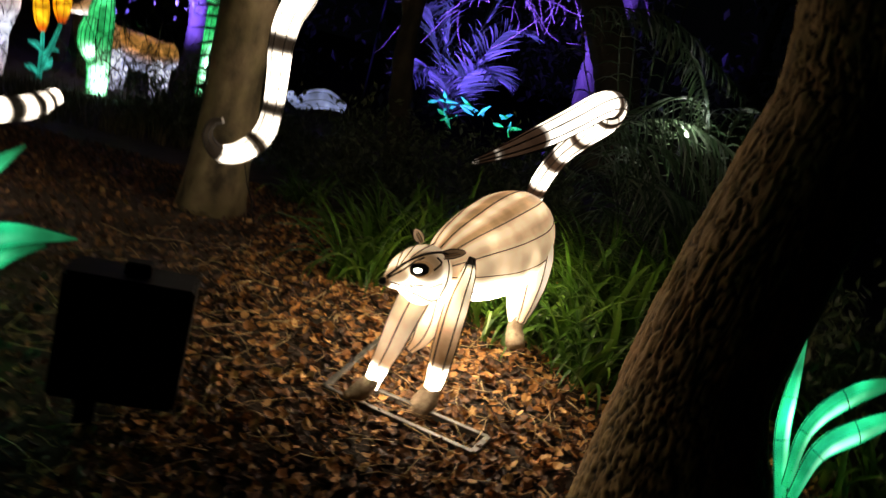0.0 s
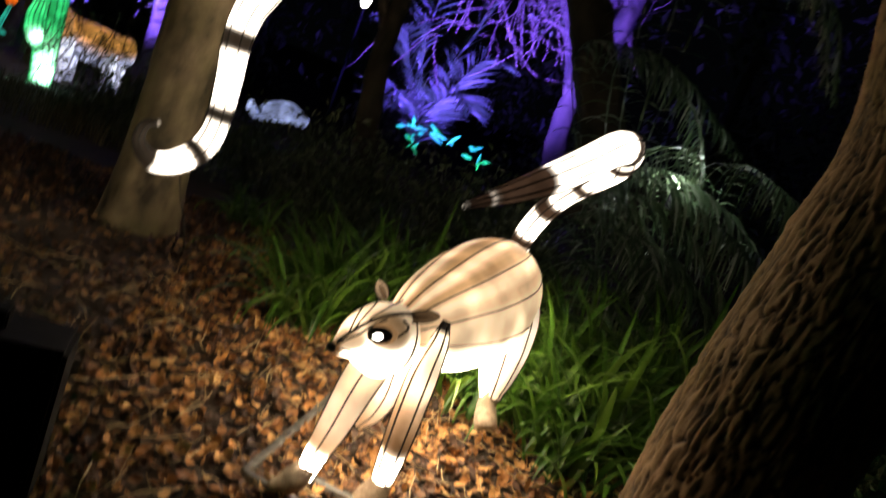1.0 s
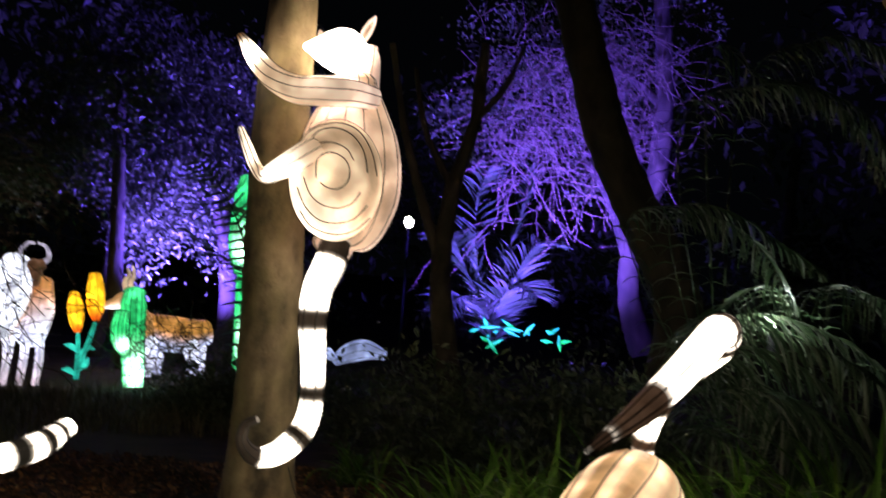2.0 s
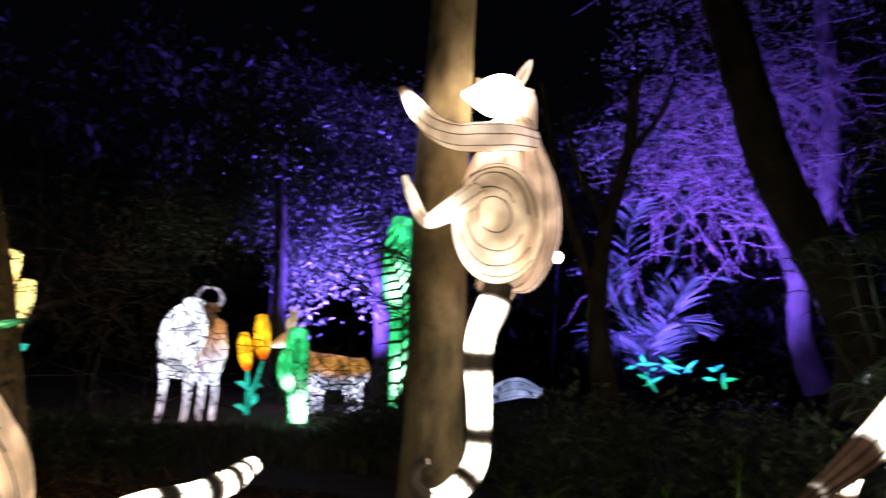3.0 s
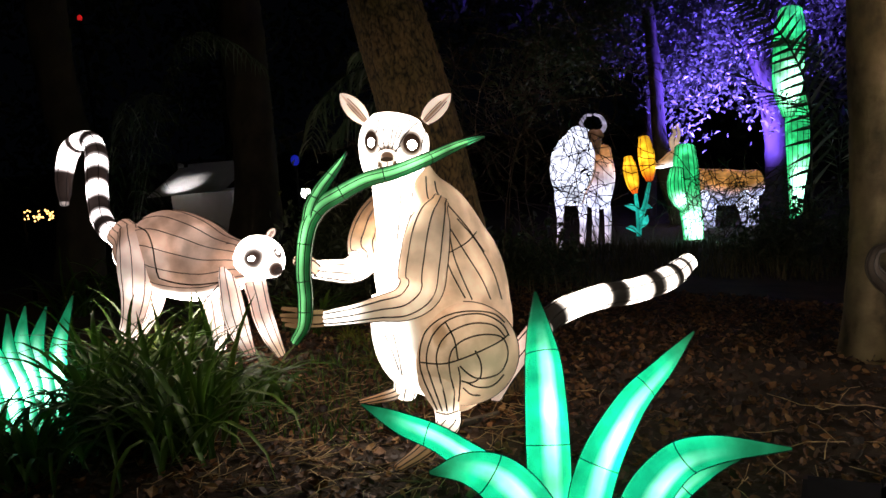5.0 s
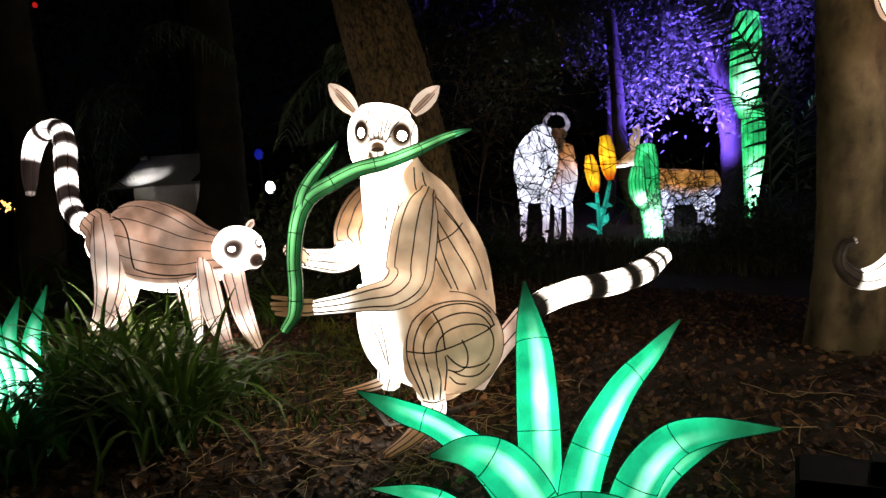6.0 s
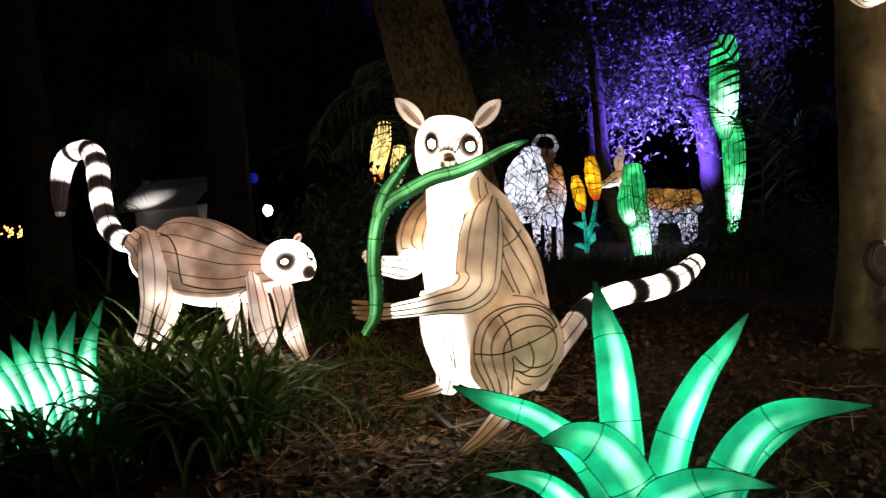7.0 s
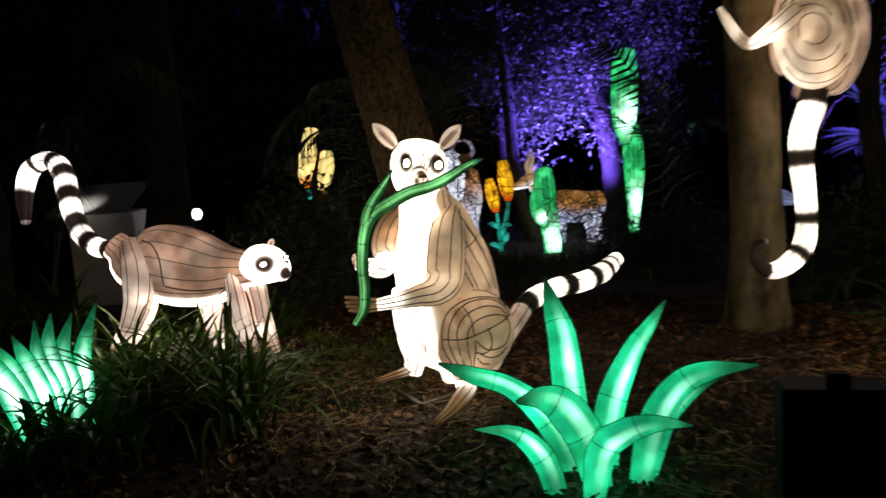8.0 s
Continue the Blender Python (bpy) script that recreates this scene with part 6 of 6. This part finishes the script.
def cactus(segments, label):
    b = Build()
    for pts in segments:
        b.start("segment")
        n = len(pts)
        # pale patch low on the near side is lamp glow put into the colour
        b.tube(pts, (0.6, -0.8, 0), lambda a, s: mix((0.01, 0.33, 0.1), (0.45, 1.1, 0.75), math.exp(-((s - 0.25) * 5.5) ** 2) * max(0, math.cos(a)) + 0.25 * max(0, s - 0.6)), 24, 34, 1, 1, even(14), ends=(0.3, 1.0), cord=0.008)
    return tagged(b.thing("cactus_lantern", [SILK_GREEN, SEAM]), label, "lantern", "cactus lanterns")


def flower(buds, stem, leaves, colour, base, label):
    b = Build()
    for pts in buds:
        b.start("bud")
        b.tube(pts, (0.6, -0.8, 0), lambda a, s: mix(base, colour, (s - 0.05) * 3.5), 18, 26, seams=even(7), ends=(0.3, 1.0), cord=0.006)
    for pts in stem:
        b.start("stem")
        b.tube(pts, (0.6, -0.8, 0), lambda a, s: (0.01, 0.42, 0.34), 10, 16, seams=even(3), cord=0.004)
    for pts in leaves:
        b.start("leaf")
        b.tube(pts, (0.6, -0.8, 0), lambda a, s: (0.02, 0.5, 0.42), 10, 12, 1, 0.3, cord=0.004)
    return tagged(b.thing("flower_lantern", [SILK_FAR, SEAM]), label, "lantern", "flower lanterns")


far_antelope()
far_deer()
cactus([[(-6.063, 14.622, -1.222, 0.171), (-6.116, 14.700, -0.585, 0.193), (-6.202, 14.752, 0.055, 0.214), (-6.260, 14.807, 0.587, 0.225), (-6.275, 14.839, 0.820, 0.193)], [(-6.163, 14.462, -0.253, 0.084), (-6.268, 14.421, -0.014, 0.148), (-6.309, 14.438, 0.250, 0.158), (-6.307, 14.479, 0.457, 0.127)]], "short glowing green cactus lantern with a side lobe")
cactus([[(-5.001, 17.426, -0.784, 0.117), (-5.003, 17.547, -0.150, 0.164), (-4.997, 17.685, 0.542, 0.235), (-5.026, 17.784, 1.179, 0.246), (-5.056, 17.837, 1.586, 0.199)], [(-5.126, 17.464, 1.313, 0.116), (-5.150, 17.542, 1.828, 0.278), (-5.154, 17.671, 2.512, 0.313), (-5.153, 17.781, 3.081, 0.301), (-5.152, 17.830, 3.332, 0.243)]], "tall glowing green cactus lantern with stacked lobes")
flower([[(-8.039, 16.348, -0.113, 0.062), (-8.084, 16.352, 0.100, 0.137), (-8.142, 16.364, 0.413, 0.150), (-8.178, 16.377, 0.637, 0.100)], [(-7.796, 16.597, 0.132, 0.075), (-7.833, 16.614, 0.381, 0.162), (-7.883, 16.644, 0.753, 0.175), (-7.920, 16.666, 1.027, 0.125)]],
       [[(-7.921, 16.189, -1.448, 0.062), (-7.963, 16.297, -0.709, 0.050), (-8.028, 16.350, -0.150, 0.037)], [(-7.940, 16.292, -0.834, 0.050), (-7.858, 16.452, -0.352, 0.050), (-7.804, 16.579, 0.071, 0.037)]],
       [[(-7.968, 16.327, -0.524, 0.025), (-8.088, 16.252, -0.402, 0.062), (-8.204, 16.162, -0.365, 0.012)], [(-7.949, 16.343, -0.526, 0.025), (-7.837, 16.455, -0.428, 0.062), (-7.739, 16.530, -0.462, 0.012)], [(-7.954, 16.252, -0.979, 0.025), (-8.073, 16.174, -0.869, 0.062), (-8.170, 16.096, -0.859, 0.012)], [(-7.938, 16.282, -0.895, 0.025), (-7.846, 16.386, -0.745, 0.075), (-7.811, 16.438, -0.626, 0.012)], [(-7.928, 16.230, -1.202, 0.025), (-7.815, 16.337, -1.141, 0.062), (-7.739, 16.407, -1.100, 0.012)]],
       (1.0, 0.5, 0.02), (0.8, 0.12, 0.01), "orange and yellow glowing bud lanterns on a teal stem")
flower([[(-9.055, 10.262, 1.023, 0.059), (-9.080, 10.289, 1.289, 0.129), (-9.015, 10.380, 1.676, 0.158), (-8.978, 10.442, 1.966, 0.119)], [(-8.817, 10.350, 0.807, 0.040), (-8.789, 10.396, 1.021, 0.099), (-8.752, 10.458, 1.311, 0.139), (-8.741, 10.500, 1.555, 0.109)]],
       [[(-8.912, 10.129, -0.340, 0.030), (-8.943, 10.231, 0.446, 0.030), (-9.037, 10.264, 0.982, 0.040)], [(-8.910, 10.174, -0.047, 0.030), (-8.863, 10.271, 0.439, 0.030), (-8.817, 10.347, 0.788, 0.040)]],
       [[(-8.747, 10.348, 0.567, 0.020), (-8.658, 10.404, 0.638, 0.059), (-8.596, 10.442, 0.682, 0.010)]],
       (1.0, 0.8, 0.3), (0.9, 0.25, 0.01), "pale yellow glowing bud lanterns with orange bases")


def reclining():
    b = Build()
    b.start("body")
    b.tube([(-2.109, 12.843, 0.159, 0.088), (-1.922, 12.837, 0.276, 0.150), (-1.667, 12.824, 0.351, 0.158), (-1.393, 12.805, 0.303, 0.088)], (0, 0, 1), lambda a, s: (0.28, 0.36, 0.7), 18, 20, seams=even(8), cord=0.006)
    b.start("head")
    b.tube([(-2.155, 12.747, 0.179, 0.052), (-2.209, 12.753, 0.241, 0.079), (-2.236, 12.757, 0.307, 0.052)], (0, 0, 1), lambda a, s: (0.3, 0.38, 0.7), 14, 10)
    return tagged(b.thing("animal_lantern", [SILK_FAR, SEAM]), "pale blue glowing animal lantern lying in the undergrowth", "lantern")


reclining()


# glowing leaves low in the undergrowth, and the pale shrub that the violet light catches
def ground_leaves():
    rng = np.random.default_rng(91)
    b = Build()
    c = np.array((0.593, 13.702, 0.691))
    for i in range(18):
        p = c + np.array((rng.uniform(-0.8, 0.9), rng.uniform(-0.3, 0.3), rng.uniform(-0.1, 0.1)))
        d = np.array((rng.normal(0, 0.12), 0, rng.uniform(-0.14, 0.14)))
        b.start("leaf")
        b.tube([(*p, 0.01), (*(p + d), 0.035), (*(p + 2 * d + np.array((0.02, 0, 0))), 0.005)], (0, -1, 0), lambda a, s: (0.003, 0.26, 0.09), 8, 8, 1, 0.4)
    return tagged(b.thing("leaf_lantern", [SILK_GREEN]), "cluster of small glowing green leaves near the ground", "lantern")


ground_leaves()
shrub((1.479, 12.150, 0.870), 0.6, 0.34, 1500, 0.09, 92, "pale shrub caught by violet floodlight")


# ---- lamps, cabin and fittings in the distance ----
def sphere(r, at=(0, 0, 0), squash=1.0):
    bm = bmesh.new()
    bmesh.ops.create_uvsphere(bm, u_segments=14, v_segments=9, radius=r, matrix=Matrix.Translation(at) @ Matrix.Diagonal((1, 1, squash, 1)))
    return bm


def box_bm(sx, sy, sz, at=(0, 0, 0), bevel=0.01, turn=0.0):
    bm = bmesh.new()
    bmesh.ops.create_cube(bm, size=1, matrix=pose(*at, 0, 0, turn) @ Matrix.Diagonal((sx, sy, sz, 1)))
    bmesh.ops.bevel(bm, geom=bm.edges[:], offset=bevel, segments=2, affect="EDGES")
    return bm


def rod(r, a, b, n=12):
    bm = bmesh.new()
    a, b = Vector(a), Vector(b)
    m = Matrix.Translation((a + b) / 2) @ (b - a).to_track_quat("Z", "Y").to_matrix().to_4x4()
    bmesh.ops.create_cone(bm, cap_ends=True, segments=n, radius1=r, radius2=r * 0.9, depth=(b - a).length, matrix=m)
    return bm


def post_lamp(p, r, colour, strength, label):
    g = height(p[0], p[1])
    lamp = group_of("post_lamp", (p[0], p[1], g))
    part("post", rod(0.035, (0, 0, -0.1), (0, 0, p[2] - g - r)), BLACK, lamp)
    part("globe", sphere(r, (0, 0, p[2] - g), 1.25), glowing("lamp_glass", colour, strength), lamp, "glowing globe")
    return tagged(lamp, label, "lamp")


post_lamp((-1.626, 18.946, 2.780), 0.11, (1.0, 0.95, 0.85), 14, "bright white globe lamp far among the trees")
post_lamp((2.276, 6.939, 1.393), 0.022, (0.9, 0.97, 1.0), 30, "tiny white lamp on a stake among palm fronds")
# fill light added beside the small globe to brighten the palm fronds
fill_light = bpy.data.lights.new("frond_fill", "POINT")
fill_light.energy, fill_light.color, fill_light.shadow_soft_size = 9, (0.85, 0.95, 1.0), 0.03
new("frond_fill", fill_light).location = (2.231, 6.850, 1.442)
post_lamp((-10.581, 9.143, 0.716), 0.08, (1.0, 0.98, 0.95), 10, "small bright white lamp beyond the lanterns")
# stands in for the blue smear of a dim building; globe and post are invented
post_lamp((-11.522, 9.779, 1.258), 0.08, (0.02, 0.04, 1.0), 0.16, "dim blue globe in place of a faint bluish building beyond the lanterns")
post_lamp((-16.644, 8.780, 4.500), 0.05, (1.0, 0.02, 0.02), 0.4, "tiny red lamp in the dark")


def cabin():
    p = (-10.471, 7.194, 0.352)
    g = height(p[0], p[1])
    c = group_of("cabin", (p[0], p[1], g))
    c.rotation_euler = (0, 0, radians(28))
    h = 0.95 - g
    part("wall", box_bm(0.95, 0.9, h, (0, 0.2, h / 2), 0.015), WHITE_PAINT, c, "white painted wall")
    bm = bmesh.new()
    vs = [bm.verts.new(q) for q in ((-0.65, -0.6, h + 0.0), (0.55, -0.6, h + 0.03), (0.55, 0.55, h + 0.42), (-0.65, 0.55, h + 0.42))]
    bm.faces.new(vs)
    bmesh.ops.solidify(bm, geom=bm.faces[:], thickness=0.06)
    part("roof", bm, WHITE_PAINT, c, "pale sloping roof")
    part("lamp", box_bm(0.12, 0.1, 0.08, (-0.25, -0.2, h + 0.42), 0.01), BLACK, c, "small black floodlight over the roof")
    tagged(c, "small white cabin with a sloping roof, lit by a lamp", "cabin")
    m = Matrix.Translation((p[0], p[1], g)) @ Matrix.Rotation(radians(28), 4, "Z")
    lamp = bpy.data.lights.new("cabin_lamp", "SPOT")
    lamp.energy, lamp.color, lamp.spot_size, lamp.spot_blend, lamp.shadow_soft_size = 45, (1, 0.97, 0.95), radians(56), 0.9, 0.04
    new("cabin_lamp", lamp).matrix_world = look(m @ Vector((-0.25, -0.75, h + 0.55)), m @ Vector((-0.25, -0.1, h + 0.0)))


cabin()


def string_lights():
    a, b = Vector((-11.595, 5.001, 0.912)), Vector((-10.742, 5.521, 0.883))
    s = group_of("string_lights", a)
    warm = glowing("warm_bulb", (1.0, 0.55, 0.16), 3.0)
    part("cable", rod(0.006, (0, 0, 0.02), b - a), BLACK, s)
    rng = np.random.default_rng(17)
    bulb = None
    for i in range(70):
        q = (b - a) * rng.uniform(0, 1) + Vector((0, 0, rng.uniform(-0.12, 0.03)))
        if bulb is None:
            bulb = part("bulb", sphere(0.013), warm, s, "warm bulb")
            bulb.location = q
        else:
            o = new("bulb", bulb.data)
            o.parent, o.location = s, q
    part("post", rod(0.03, (0, 0, 0.05), (0, 0, height(a.x, a.y) - a.z - 0.1)), BLACK, s)
    part("post", rod(0.03, b - a + Vector((0, 0, 0.05)), b - a + Vector((0, 0, height(b.x, b.y) - b.z - 0.1))), BLACK, s)
    return tagged(s, "warm fairy lights strung between low posts", "string lights")


string_lights()


# ---- loudspeaker on a short post ----
def speaker():
    x, y = -0.86, 2.66
    g = height(x, y)
    s = group_of("loudspeaker", (x, y, g))
    s.rotation_euler = (0, 0, radians(12))
    part("cabinet", box_bm(0.44, 0.2, 0.48, (-0.01, 0, 0.39), 0.012), BLACK, s)
    bm = bmesh.new()
    rows = []
    for r, d in ((0.2, 0.0), (0.2, -0.012), (0.18, -0.014), (0.16, 0.0), (0.08, 0.03), (0.03, 0.02)):
        rows.append([bm.verts.new((-0.01 + r * math.cos(2 * math.pi * j / 32), -0.1 + d, 0.39 + r * math.sin(2 * math.pi * j / 32))) for j in range(32)])
    for a, b in zip(rows, rows[1:]):
        for j in range(32):
            bm.faces.new((a[j], a[(j + 1) % 32], b[(j + 1) % 32], b[j]))
    bm.faces.new(rows[-1])
    part("cone", bm, BLACK, s, "round black speaker cone")
    part("cap", box_bm(0.09, 0.07, 0.05, (0.0, 0, 0.652), 0.006), BLACK, s)
    part("post", box_bm(0.07, 0.07, 0.3, (-0.1, 0, 0.05), 0.005), BLACK, s)
    return tagged(s, "black square loudspeaker on a short wooden post", "loudspeaker")


speaker()


# ---- steel feet of the lanterns ----
def rails(bars, label):
    s = group_of("steel_base_frame", (bars[0][0][0], bars[0][0][1], height(bars[0][0][0], bars[0][0][1])))
    at = s.location
    for a, b in bars:
        a = Vector((a[0], a[1], height(a[0], a[1]) + 0.03)) - at
        b = Vector((b[0], b[1], height(b[0], b[1]) + 0.03)) - at
        bm = bmesh.new()
        m = Matrix.Translation((a + b) / 2) @ (b - a).to_track_quat("X", "Z").to_matrix().to_4x4() @ Matrix.Diagonal(((b - a).length, 0.03, 0.03, 1))
        bmesh.ops.create_cube(bm, size=1, matrix=m)
        bmesh.ops.bevel(bm, geom=bm.edges[:], offset=0.003, segments=1, affect="EDGES")
        part("bar", bm, STEEL, s)
    return tagged(s, label, "base frame")


rails([((-0.146, 3.287), (0.552, 3.030)), ((0.065, 3.388), (0.633, 3.196)), ((0.552, 3.030), (0.633, 3.196)), ((-0.146, 3.287), (0.093, 4.036))], "square steel rails under the leaping lemur lantern")
rails([((-3.752, 3.716), (-3.185, 3.284)), ((-3.752, 3.716), (-3.331, 4.140)), ((-3.185, 3.284), (-2.932, 3.786))], "square steel rails under the seated lemur lantern")


# ---- canes, a bent wire and the lantern's cable ----
def line_thing(name, pts, r, mat, label, category):
    b = Build()
    b.wire(spline([p[:3] for p in pts], 24), r, 0)
    return tagged(b.put(name, [mat]), label, category)


line_thing("arching_cane", [(-5.882, 8.158, -0.280), (-5.713, 8.193, 1.044), (-5.357, 8.325, 1.844), (-4.876, 8.529, 2.087), (-4.390, 8.748, 1.867)], 0.009, TWIG, "thin arching cane in the dark undergrowth", "cane")
line_thing("arching_cane", [(-4.825, 6.585, 0.145), (-4.807, 6.755, 0.954), (-4.698, 6.958, 1.537), (-4.413, 7.272, 1.940)], 0.007, TWIG, "thin arching cane in the dark undergrowth", "cane")
line_thing("bent_wire", [(-0.365, 4.647, 0.073), (-0.415, 4.678, 0.178), (-0.416, 4.685, 0.204), (-0.321, 4.687, 0.255), (-0.203, 4.690, 0.317)], 0.004, STEEL, "thin bent steel wire standing in leaves", "wire")
line_thing("power_cable", [(-1.072, 5.012, 0.507), (-1.032, 5.013, 0.385), (-0.983, 5.007, 0.282), (-0.926, 4.968, 0.139)], 0.005, SEAM, "black power cable hanging beside the tree trunk", "cable")
